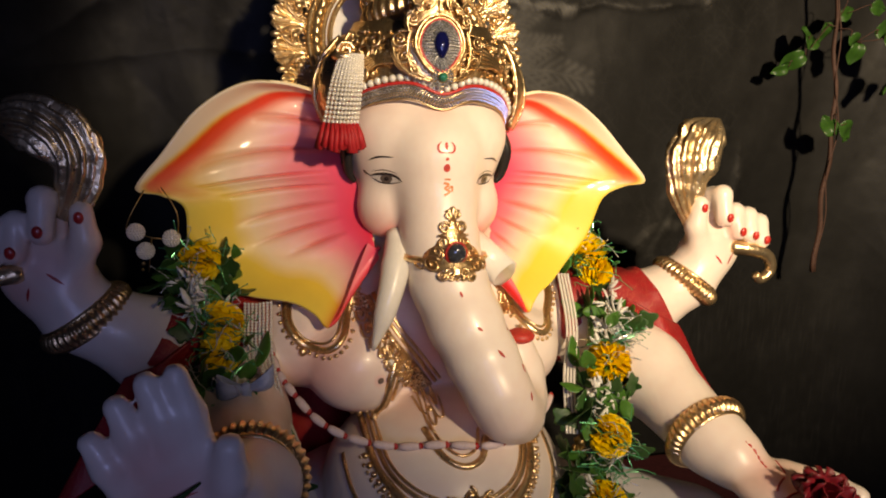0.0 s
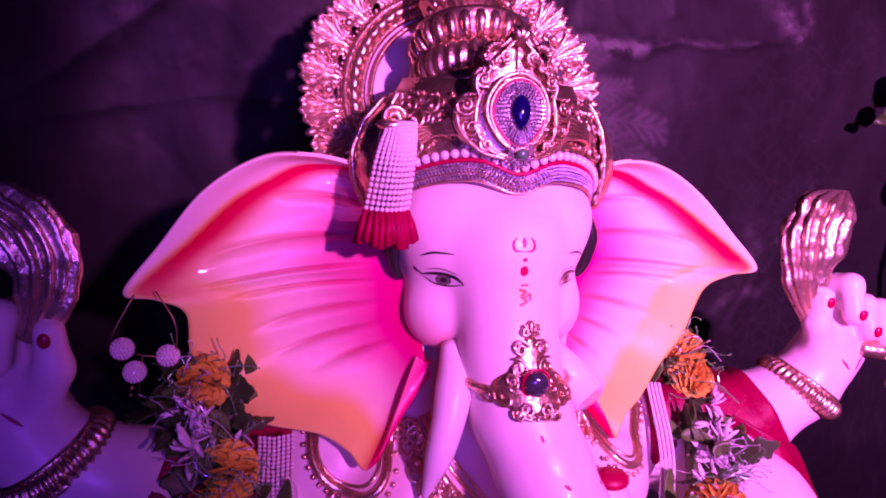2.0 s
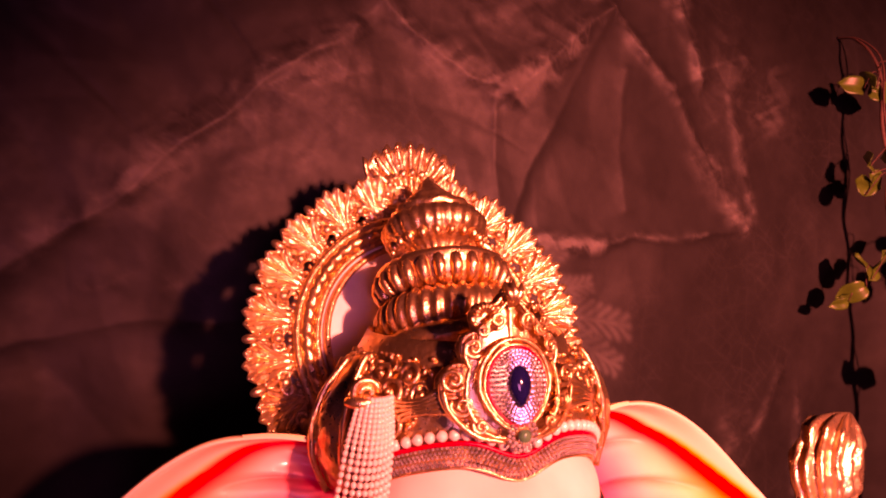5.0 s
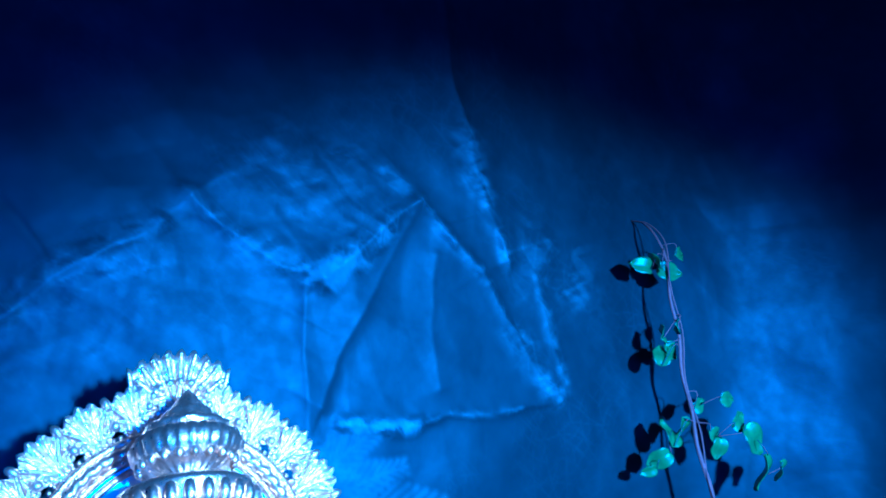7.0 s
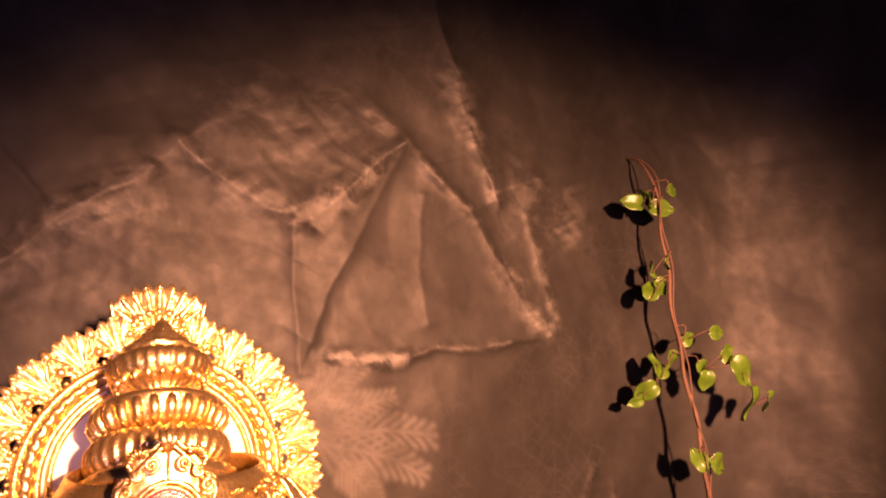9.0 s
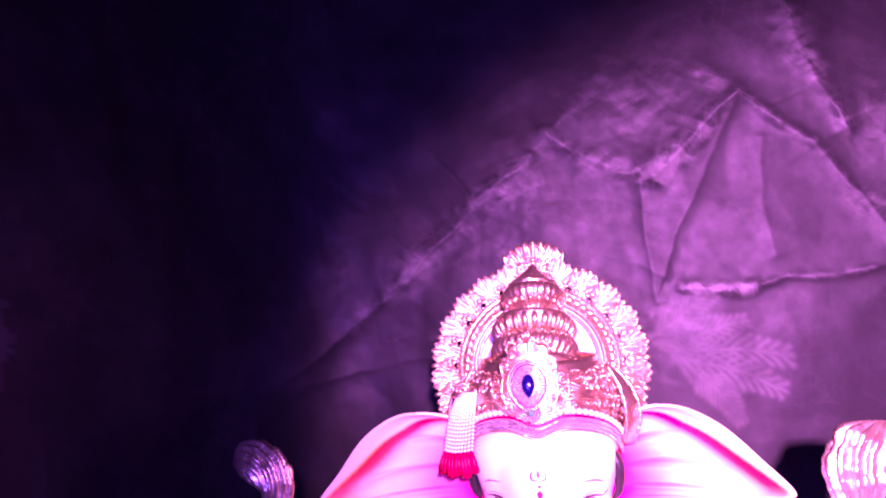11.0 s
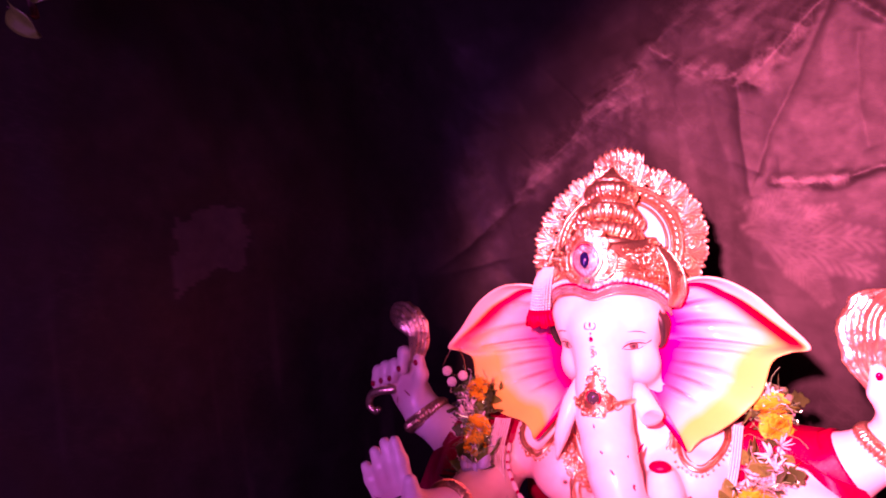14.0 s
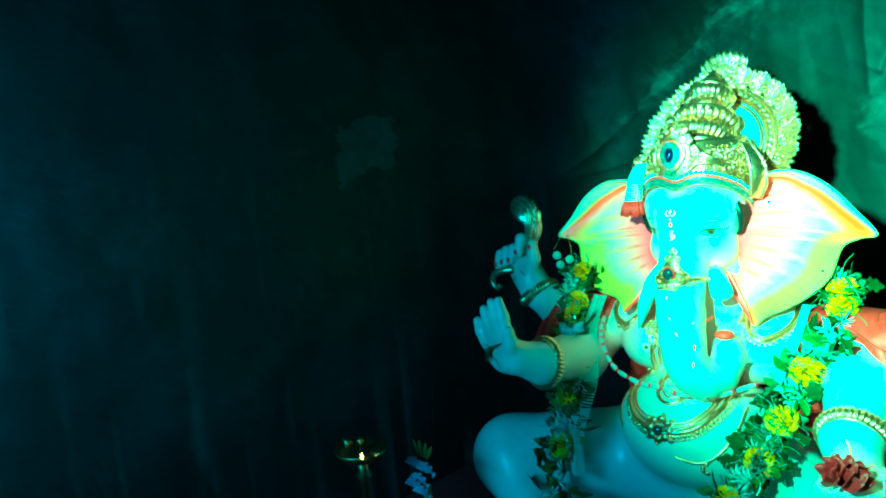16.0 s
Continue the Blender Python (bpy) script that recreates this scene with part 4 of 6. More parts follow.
halo = thing("halo", "round gilded halo with leaf-shaped rays and a silvered centre", "halo")
disc = moved(lathe([(0.001, -0.002), (0.070, -0.004), (0.100, -0.001), (0.130, 0.004), (0.140, 0.010), (0.001, 0.012)], 72), HM @ pose(0, 0, 0, 90) @ Matrix.Diagonal((1, 1, -1, 1)))
part("disc", disc, PLATE, halo, "pale silvered centre plate")
part("inner_ring", moved(tube(ring_pts(0.0985, 90, -0.004), 0.0036, 8, closed=True), HM), GOLD, halo)
part("rope_ring", moved(tube(ring_pts(0.1185, 360, -0.007), 0.0064, 14, 2, 0.14, 2 * math.pi * 55 / 360, closed=True), HM), GOLD, halo)
part("middle_ring", moved(tube(ring_pts(0.1085, 90, -0.005), 0.0040, 8, closed=True), HM), GOLD, halo)
part("outer_ring", moved(tube(ring_pts(0.1280, 90, -0.006), 0.0044, 8, closed=True), HM), GOLD, halo)
part("bead_ring", join(*[moved(ball((0.1345 * math.cos(a), -0.005, 0.1345 * math.sin(a)), 0.0028, 6, 4), HM) for a in np.linspace(0, 2 * math.pi, 120, endpoint=False)]), GOLD, halo)["kind"] = "stuff"


def fan_leaf(length, width, fingers, spread, thick):
    """An acanthus fan: a cupped leaf with raised fingers, each ending in a small knob."""
    def body(u, v):
        t = 2 * v - 1
        w = width * (0.40 + 0.78 * u ** 0.8) * (1 - 0.12 * u ** 4)
        rib = math.cos(t * math.pi * (fingers - 1))
        tip = length * (1.0 - 0.26 * t * t + 0.05 * rib * u)
        return (t * w, -0.003 * (1 - t * t) - 0.0022 * rib * min(1, u * 2) - 0.012 * u * u, tip * u)
    pieces = [grid(body, 10, 4 * fingers + 1, 0.003)]
    for k in range(fingers):
        t = 2 * k / (fingers - 1) - 1
        a = t * spread
        reach = length * (0.97 - 0.22 * t * t)
        way = [(0.12 * length * math.sin(a), -0.004, 0.10 * length), (0.55 * reach * math.sin(a * 0.8), -0.010, 0.55 * reach * math.cos(a * 0.6)), (0.88 * reach * math.sin(a * 0.95), -0.014, 0.88 * reach * math.cos(a * 0.8)), (reach * math.sin(a), -0.018, reach * math.cos(a * 0.85))]
        pieces.append(tube(curve(way, 9), np.interp(np.linspace(0, 1, 9), (0, 0.5, 0.85, 1), (0.6, 1.0, 1.0, 0.7)) * thick, 6))
        pieces.append(ball(way[-1], thick * 0.8, 7, 5))
    for sx in (1, -1):
        pieces.append(tube([(p[0], p[1], p[2]) for p in spiral((sx * width * 0.62, -0.008, length * 0.24), length * 0.15, length * 0.03, 1.3, 0.2 if sx > 0 else 2.9, sx, 16)], thick * 0.85, 6))
    return join(*pieces)


ray_mesh = link_mesh("ray", *fan_leaf(0.047, 0.0235, 5, 0.60, 0.0026), [GOLDLEAF])
stud_mesh = link_mesh("stud", *ball((0, -0.012, 0.0), (0.0058, 0.0056, 0.0060), 12, 8), [GOLDLEAF])
drop_mesh = link_mesh("drop", *join(ball((0, -0.013, 0.0), (0.0048, 0.0046, 0.0080), 12, 8), tube([(0, -0.004, -0.020), (0, -0.010, -0.008)], [0.0028, 0.0018], 6)), [GOLDLEAF])
RAYS = 22
for k in range(RAYS):
    a = 360 * (k + 0.5) / RAYS
    if 74 < a < 106 or 248 < a < 292:
        continue
    placed("ray", ray_mesh, halo, HM @ pose(0, 0, 0, 0, 90 - a) @ Matrix.Translation((0, 0, 0.132)))
    between = HM @ pose(0, 0, 0, 0, 90 - a + 180 / RAYS)
    placed("stud", stud_mesh, halo, between @ Matrix.Translation((0, 0, 0.146)))
    placed("drop", drop_mesh, halo, between @ Matrix.Translation((0, 0, 0.171)))
finial_mesh = link_mesh("finial", *join(fan_leaf(0.086, 0.052, 9, 0.74, 0.0038), *[ball((0.030 * math.cos(a), -0.016, 0.022 + 0.030 * math.sin(a)), 0.0048, 8, 6) for a in np.linspace(0.1, 3.04, 9)], *[tube(spiral((sx * 0.014, -0.014, 0.024), 0.012, 0.002, 1.4, 0.2 if sx > 0 else 2.9, sx), 0.0026, 6) for sx in (1, -1)]), [GOLDLEAF])
placed("finial", finial_mesh, halo, HM @ Matrix.Translation((0, 0, 0.127)), "larger shell-shaped leaf finial")

# ---- crown ----
crown = thing("crown", "antique gold crown with pearl border, rhinestones and a blue gem", "crown")
CX, CY = 0.010, 0.055


def dome_r(z):
    return float(np.interp(z, (1.07, 1.10, 1.13, 1.155, 1.175, 1.195), (0.107, 0.111, 0.110, 0.106, 0.098, 0.086)))


def on_dome(a, z, out=0.0):
    r = dome_r(z) + out
    return (CX + r * math.sin(a), CY - r * math.cos(a) * 0.97, z)


def rim_z(a):
    return 1.104 + 0.013 * (1 - math.exp(-(a / 0.22) ** 2)) - 0.034 * (abs(a) / 1.15) ** 2.6


def cap_fn(u, v):
    a = (u - 0.5) * 2 * math.pi
    z0 = rim_z(max(-1.35, min(1.35, a)))
    z = z0 + (1.197 - z0) * v
    return on_dome(a, z, 0.0012 * math.cos(a * 26) * (1 - v))


part("cap", grid(cap_fn, 97, 14, 0.004), GOLD, crown)
band_line = [(a, rim_z(a)) for a in np.linspace(-1.38, 1.38, 90)]
part("band", join(*[tube([on_dome(a, z + dz, 0.0035) for a, z in band_line], r, 7) for dz, r in ((-0.004, 0.0012), (0.0125, 0.0014))]), GOLD, crown)
part("red_trim", tube([on_dome(a, z + 0.0135, 0.004) for a, z in band_line], 0.0020, 7), REDFELT, crown, "thin red enamel line")
stones = []
for row in range(5):
    for a in np.linspace(-1.38, 1.38, 96):
        p0 = on_dome(a + (row % 2) * 0.014, rim_z(a) - 0.0015 + row * 0.0031, 0.0042)
        stones.append(ball(p0, 0.00155, 5, 3))
ob = part("rhinestone_band", join(*stones), STONE, crown, "band of set rhinestones", smooth=False)
ob["kind"] = "stuff"
pearl_mesh = link_mesh("pearl", *ball((0, 0, 0), 0.0043, 12, 8), [PEARL])
for a in np.linspace(-1.30, 1.30, 34):
    placed("pearl", pearl_mesh, crown, Matrix.Translation(on_dome(a, rim_z(a) + 0.0195, 0.0045)))


def scroll(a0, z0, r, flip, turns=1.5, start=0.0, thick=0.0026, push=0.004):
    pts = []
    for i in range(28):
        t = i / 27
        ang = start + flip * turns * 2 * math.pi * t
        rr = r * (1 - 0.85 * t)
        pts.append(on_dome(a0 + rr * math.cos(ang) / 0.105, z0 + rr * math.sin(ang), 0.002 + push * t))
    return tube(pts, np.linspace(thick, thick * 0.55, 28), 6)


rnd = random.Random(4)
for s in (1, -1):
    # acanthus stems that sweep from the crest along the pearls, with leaf ribs and volutes over the cap
    leafwork = []
    for k in range(5):
        z0 = 1.146 + 0.0042 * k
        leafwork.append(tube(curve([on_dome(s * 0.20, z0 - 0.004, 0.004), on_dome(s * 0.42, z0 + 0.004 + 0.001 * k, 0.009), on_dome(s * 0.66, z0 + 0.002 - 0.002 * k, 0.008), on_dome(s * (0.84 + 0.03 * k), z0 - 0.010, 0.004)], 16), np.interp(np.linspace(0, 1, 16), (0, 0.5, 1), (0.0014, 0.0030, 0.0012)), 6))
    for a0, z0, r, fl in ((0.88, 1.137, 0.0120, -1), (0.66, 1.160, 0.0125, 1), (0.92, 1.160, 0.0115, -1), (1.14, 1.130, 0.0115, 1), (1.16, 1.154, 0.0120, -1), (0.78, 1.172, 0.0095, 1), (1.02, 1.172, 0.0095, -1), (1.26, 1.170, 0.0095, 1), (1.40, 1.122, 0.0125, -1), (1.42, 1.150, 0.0115, 1), (1.66, 1.120, 0.0125, 1), (1.68, 1.150, 0.0115, -1), (1.50, 1.173, 0.0090, -1), (1.92, 1.135, 0.0130, 1)):
        leafwork.append(scroll(s * a0, z0, r, fl * s, 1.6, rnd.uniform(0, 6.28), 0.0029, 0.005))
        leafwork.append(ball(on_dome(s * a0, z0, 0.007), 0.0030, 8, 6))
        for q in range(6):
            b0 = rnd.uniform(0, 6.28)
            leafwork.append(tube([on_dome(s * a0 + r * 0.95 * math.cos(b0) / 0.105, z0 + r * 0.95 * math.sin(b0), 0.002), on_dome(s * a0 + r * 1.25 * math.cos(b0 + 0.25) / 0.105, z0 + r * 1.25 * math.sin(b0 + 0.25), 0.005), on_dome(s * a0 + r * 1.45 * math.cos(b0 + 0.6) / 0.105, z0 + r * 1.45 * math.sin(b0 + 0.6), 0.002)], [0.0012, 0.0022, 0.0009], 5))
    for k in range(60):
        leafwork.append(ball(on_dome(s * rnd.uniform(0.45, 2.0), rnd.uniform(1.138, 1.185), 0.0015), rnd.uniform(0.0012, 0.0026), 6, 4))
    part("scrollwork", join(*leafwork), GOLD, crown, "raised gold scrollwork")

    # rolled side flange, a curved shell with a corded rim
    def flange_fn(u, v, s=s):
        a = s * (1.22 + 0.42 * v)
        z = 1.078 + 0.106 * u - 0.010 * v
        return on_dome(a, z, 0.004 + 0.020 * math.sin(math.pi * (0.15 + 0.80 * u)) * math.sin(math.pi * (0.1 + 0.85 * v)) + 0.0012 * math.cos(40 * u) * math.cos(22 * v))
    part("side_flange", grid(flange_fn, 30, 14, 0.003), GOLD, crown, "rolled gold flange over the ear")
    part("flange_cord", join(*[tube([on_dome(s * (1.22 + 0.42 * v), 1.078 + 0.106 * u - 0.010 * v, 0.008 + 0.020 * math.sin(math.pi * (0.15 + 0.80 * u)) * math.sin(math.pi * (0.1 + 0.85 * v))) for u in np.linspace(0, 1, 30)], 0.0026, 8, 3, 0.15, 0.8) for v in (0.0, 0.5, 1.0)]), GOLD, crown)

# crest with the blue gem
CREST = Matrix.Translation((0.004, -0.055, 1.166)) @ pose(0, 0, 0, -8)


def crest_at(data):
    """Bend a flat piece round the dome and set it at the crest's place."""
    return moved(([(x, y + 4.2 * x * x, z) for x, y, z in data[0]], data[1]), CREST)


CREST_EDGE = [(0.0, -0.036), (0.022, -0.032), (0.036, -0.026), (0.047, -0.018), (0.054, -0.006), (0.054, 0.010), (0.046, 0.019), (0.036, 0.020), (0.040, 0.030), (0.036, 0.040), (0.026, 0.044), (0.031, 0.053), (0.026, 0.063), (0.013, 0.063), (0.006, 0.071), (0.0, 0.079)]
EDGE_A = [math.atan2(q[0], -q[1]) for q in CREST_EDGE]
EDGE_R = [math.hypot(*q) for q in CREST_EDGE]


def crest_fn(u, v):
    a = (u - 0.5) * 2 * math.pi
    r = float(np.interp(abs(a), EDGE_A, EDGE_R))
    return (v * r * math.sin(a), 0.005 - 0.003 * (1 - v * v), -v * r * math.cos(a))


part("crest", crest_at(grid(crest_fn, 121, 8, -0.004)), GOLD, crown)


def drop_line(w, h, n=64, z0=0.004, y=-0.006):
    """A drop outline, narrower below."""
    out = []
    for k in range(n):
        a = 2 * math.pi * k / n
        squeeze = 1 - 0.24 * max(0.0, -math.sin(a)) ** 1.3
        out.append((w * math.cos(a) * squeeze, y, z0 + h * math.sin(a)))
    return out


work = []
for s in (1, -1):
    # corded rim along the crest's outline
    rim = curve([(s * x, -0.001, z) for x, z in CREST_EDGE], 60)
    work.append(tube(rim * np.array((0.96, 1, 0.975)), 0.0017, 7))
    work += [ball(q, 0.0011, 6, 4) for q in curve([(s * x * 0.90, -0.0025, z * 0.93) for x, z in CREST_EDGE], 46)]
    # paired volutes from the foot up to the shell
    for cx, cz, r, fl, st in ((0.0455, 0.009, 0.0088, 1, 3.6), (0.0400, -0.010, 0.0080, -1, 0.6), (0.0310, 0.031, 0.0072, 1, 3.9), (0.0125, 0.050, 0.0062, -1, 5.0), (0.0235, 0.043, 0.0045, 1, 2.0), (0.0280, -0.024, 0.0058, -1, 1.4)):
        pts = [(s * (cx + q[0]), -0.004 + q[1], cz + q[2]) for q in spiral((0, 0, 0), r, 0.0012, 1.7, st, fl, 30, 0.004)]
        work.append(tube(pts, np.linspace(0.0020, 0.0012, 30), 7))
        work.append(ball(pts[-1], 0.0019, 8, 6))
    for pts, r in (([(0.006, -0.034), (0.024, -0.029), (0.036, -0.012), (0.0365, 0.006), (0.033, 0.020)], 0.0022), ([(0.010, -0.036), (0.032, -0.030), (0.048, -0.014), (0.0525, 0.002)], 0.0020), ([(0.034, 0.016), (0.037, 0.028), (0.030, 0.040)], 0.0018), ([(0.028, 0.034), (0.022, 0.046), (0.010, 0.058), (0.002, 0.066)], 0.0018)):
        c = curve([(s * x, -0.005, z) for x, z in pts], 24)
        work.append(tube(c, np.interp(np.linspace(0, 1, 24), (0, 0.5, 1), (r * 0.6, r, r * 0.6)), 7))
    # ribbed shell on the shoulder
    for k in range(7):
        a = 0.1 + 0.36 * k
        work.append(tube([(s * (0.021 + 0.003 * math.cos(a)), -0.004, 0.053 + 0.003 * math.sin(a)), (s * (0.021 + 0.008 * math.cos(a)), -0.007, 0.053 + 0.008 * math.sin(a)), (s * (0.021 + 0.0105 * math.cos(a)), -0.004, 0.053 + 0.0105 * math.sin(a))], [0.0009, 0.0016, 0.0008], 5))
for a in (-0.5, 0.0, 0.5):
    work.append(tube([(0.002 * math.sin(a), -0.004, 0.060), (0.008 * math.sin(a), -0.009, 0.060 + 0.010 * math.cos(a)), (0.015 * math.sin(a), -0.006, 0.060 + 0.019 * math.cos(a))], [0.0020, 0.0036, 0.0010], 7))
part("crest_scrollwork", crest_at(join(*work)), GOLD, crown, "raised gold scrolls and shell")
part("outer_bezel", crest_at(tube(drop_line(0.0285, 0.0325, z0=0.004), 0.0021, 8, 3, 0.12, 0.9, closed=True)), GOLD, crown)
part("inner_bezel", crest_at(tube(drop_line(0.0250, 0.0295, z0=0.003, y=-0.007), 0.0012, 8, closed=True)), GOLD, crown)
part("red_ring", crest_at(tube(drop_line(0.0232, 0.0280, z0=0.003, y=-0.008), 0.0013, 6, closed=True)), REDFELT, crown, "red enamel ring round the stones")
part("gem_seat", crest_at(grid(lambda u, v: [(c[0] * v, -0.0070 - 0.002 * (1 - v), 0.003 + (c[2] - 0.004) * v) for c in [drop_line(0.0232, 0.0280, 40)[int(round(u * 40)) % 40]]][0], 41, 5)), SEAT, crown)
gs = []
for w, h, n in ((0.0208, 0.0254, 46), (0.0180, 0.0228, 42), (0.0152, 0.0203, 36), (0.0124, 0.0180, 30), (0.0102, 0.0160, 24)):
    gs += [ball((q[0] + rnd.uniform(-0.0003, 0.0003), q[1], q[2] + rnd.uniform(-0.0003, 0.0003)), 0.0015 * rnd.uniform(0.8, 1.15), 5, 3) for q in drop_line(w, h, n, z0=0.003, y=-0.0104)]
ob = part("rhinestone_setting", crest_at(join(*gs)), STONE, crown, "rhinestones set round the gem", smooth=False)
ob["kind"] = "stuff"
gem = ball((0, 0, 0), (0.0086, 0.006, 0.0150), 22, 14)
part("blue_gem", crest_at(([(x * 1.05 * (1 + 26 * min(0.0, z)), y - 0.0105, z + 0.003) for x, y, z in gem[0]], gem[1])), BLUEGEM, crown, "drop-shaped deep blue gem")
part("green_gem", ball((0.006, -0.070, 1.136), (0.0052, 0.004, 0.0052), 14, 8), GREENGEM, crown, "small round green gem")
part("green_gem_stones", join(*[ball((0.006 + rr * math.cos(a), -0.067, 1.136 + rr * math.sin(a)), 0.0018, 6, 4) for rr, n in ((0.0078, 14), (0.0110, 19)) for a in np.linspace(0, 2 * math.pi, n)[:-1]]), STONE, crown, smooth=False)["kind"] = "stuff"

# stacked spire above the cap
AXIS = Matrix.Translation((0.002, 0.068, 1.175)) @ pose(0, 0, 0, -25) @ Matrix.Diagonal((0.80, 0.80, 1, 1)) @ Matrix.Translation((0, 0, -1.175))
part("collar", moved(lathe([(0.080, 1.160), (0.092, 1.170), (0.090, 1.180), (0.074, 1.188), (0.066, 1.196)], 64, 32, 0.012), AXIS), GOLD, crown)
coil = [(0.066 * math.cos(t), 0.066 * math.sin(t), 1.2035) for t in np.linspace(0, 2 * math.pi, 320, endpoint=False)]
part("rope_coil", moved(tube(coil, 0.0165, 20, 1, 0.10, 2 * math.pi * 34 / 320, closed=True), AXIS), GOLD, crown, "twisted rope coil")
part("neck", moved(lathe([(0.062, 1.212), (0.058, 1.220), (0.056, 1.224)], 48), AXIS), GOLD, crown)
part("bowl", moved(lathe([(0.054, 1.219), (0.066, 1.226), (0.074, 1.236), (0.075, 1.243), (0.078, 1.247), (0.076, 1.252), (0.064, 1.257), (0.040, 1.263), (0.032, 1.266)], 72), AXIS), GOLD, crown, "shallow gadrooned bowl tier")
gadroon_mesh = link_mesh("gadroon", *tube([(r, 0, z) for r, z in ((0.060, 1.2225), (0.071, 1.229), (0.0765, 1.2365), (0.076, 1.243), (0.071, 1.247))], [0.003, 0.0062, 0.0070, 0.0058, 0.003], 7), [GOLD])
for k in range(26):
    placed("gadroon", gadroon_mesh, crown, AXIS @ pose(0, 0, 0, 0, 0, 360 * k / 26))
part("pot", moved(join(lathe([(0.032, 1.263), (0.030, 1.267), (0.044, 1.273), (0.060, 1.284), (0.064, 1.294), (0.058, 1.303), (0.044, 1.309), (0.036, 1.313)], 96, 28, 0.035, 0.35), *[ball((0.053 * math.cos(a), 0.053 * math.sin(a), 1.2785), (0.0055, 0.0055, 0.0060), 8, 6) for a in np.linspace(0, 2 * math.pi, 20, endpoint=False)]), AXIS), GOLD, crown, "pot-shaped tier with swirling ribs")
part("pot_rim", moved(tube([(0.046 * math.cos(t), 0.046 * math.sin(t), 1.311) for t in np.linspace(0, 2 * math.pi, 140, endpoint=False)], 0.0050, 8, 2, 0.2, 0.5, closed=True), AXIS), GOLD, crown)
part("spire", moved(lathe([(0.038, 1.313), (0.028, 1.320), (0.031, 1.327), (0.023, 1.334), (0.018, 1.338), (0.012, 1.346), (0.002, 1.356)], 40, 8, 0.05), AXIS), GOLD, crown)

# pearl tassel at the side of the crown
tassel = thing("pearl_tassel", "hanging tassel of pearl strings with red silk ends", "tassel")
part("cap", moved(join(tube(spiral((0, 0, 0), 0.011, 0.003, 1.5, 0), 0.003, 6), ball((0, 0, -0.006), (0.016, 0.010, 0.006), 14, 6)), Matrix.Translation((-0.096, -0.012, 1.160))), GOLD, tassel, "gold scroll cap")
for k in range(10):
    s = (k - 4.5) / 4.5
    bulge = 0.012 * (1 - s * s)
    pts = curve([(-0.088 + 0.012 * s, -0.014 - 0.5 * bulge, 1.156), (-0.095 + 0.0165 * s, -0.026 - bulge, 1.126), (-0.102 + 0.0185 * s, -0.030 - bulge, 1.082)], 19)
    part("pearl_string", join(*[ball(p, 0.0024, 7, 5) for p in pts]), PEARL, tassel)["kind"] = "stuff"
    for q in range(2):
        x0 = -0.102 + 0.0185 * s + rnd.uniform(-0.002, 0.002)
        tip = (x0 + 0.006 * s + rnd.uniform(-0.003, 0.003), -0.032 - bulge - 0.003 * q, 1.046 + 0.012 * rnd.random())
        part("silk_end", tube([(x0, -0.030 - bulge, 1.081), ((x0 + tip[0]) / 2, tip[1], 1.068), tip], [0.0016, 0.0034, 0.0044], 8, 4, 0.2), TASSEL, tassel)

# beads hanging from the ear
drop = thing("ear_bead_drop", "three pearl-covered beads on thin gold wires", "ornament")
part("wire", join(tube(curve([(-0.318, -0.004, 0.998), (-0.333, -0.012, 0.970), (-0.338, -0.012, 0.955)], 10), 0.0007, 5), tube(curve([(-0.300, -0.006, 1.002), (-0.284, -0.014, 0.975), (-0.284, -0.012, 0.945)], 10), 0.0007, 5),
     tube([(-0.335, -0.012, 0.952), (-0.310, -0.013, 0.945), (-0.287, -0.012, 0.942)], 0.0007, 5), tube([(-0.312, -0.012, 0.945), (-0.317, -0.012, 0.905)], 0.0007, 5)), BRASS, drop)
bead_stones = []
for i in range(9):
    th = math.pi * (i + 0.5) / 9
    for j in range(max(4, int(18 * math.sin(th)))):
        ph = 2 * math.pi * j / max(4, int(18 * math.sin(th)))
        bead_stones.append(ball((0.0088 * math.sin(th) * math.cos(ph), 0.0088 * math.sin(th) * math.sin(ph), 0.0088 * math.cos(th)), 0.0016, 5, 3))
bead_mesh = link_mesh("bead", *join(ball((0, 0, 0), 0.0088, 12, 8), *bead_stones), [PEARL])
for c in ((-0.328, -0.012, 0.952), (-0.291, -0.012, 0.944), (-0.319, -0.012, 0.930)):
    placed("bead", bead_mesh, drop, Matrix.Translation(c))
part("end_bead", join(ball((-0.322, -0.012, 0.915), 0.0026), ball((-0.323, -0.012, 0.908), 0.0018)), BRASS, drop)


# ---- ornaments laid on the statue ----
def lay(points, r, n=40, lift=0.002, seg=7, **kw):
    """A tube laid along x, z points on the front of the statue."""
    out = []
    for x, z in curve(points, n):
        y = front_s(x, z, lift)
        if y is not None:
            out.append((x, y, z))
    return tube(out, r, seg, **kw)


def lay_beads(points, r, n, lift=0.002):
    out = []
    for x, z in curve(points, n):
        y = front_s(x, z, lift)
        if y is not None:
            out.append(ball((x, y, z), r, 8, 5))
    return join(*out)


def offset(points, d):
    p = curve(points, 24)
    t = np.gradient(p, axis=0)
    nn = np.stack([-t[:, 1], t[:, 0]], 1)
    nn /= np.linalg.norm(nn, axis=1)[:, None]
    return [tuple(q) for q in p + nn * d]


# trunk ornament
orn = thing("trunk_ornament", "gold scrolled ornament with a grey gem strapped on the trunk", "ornament")


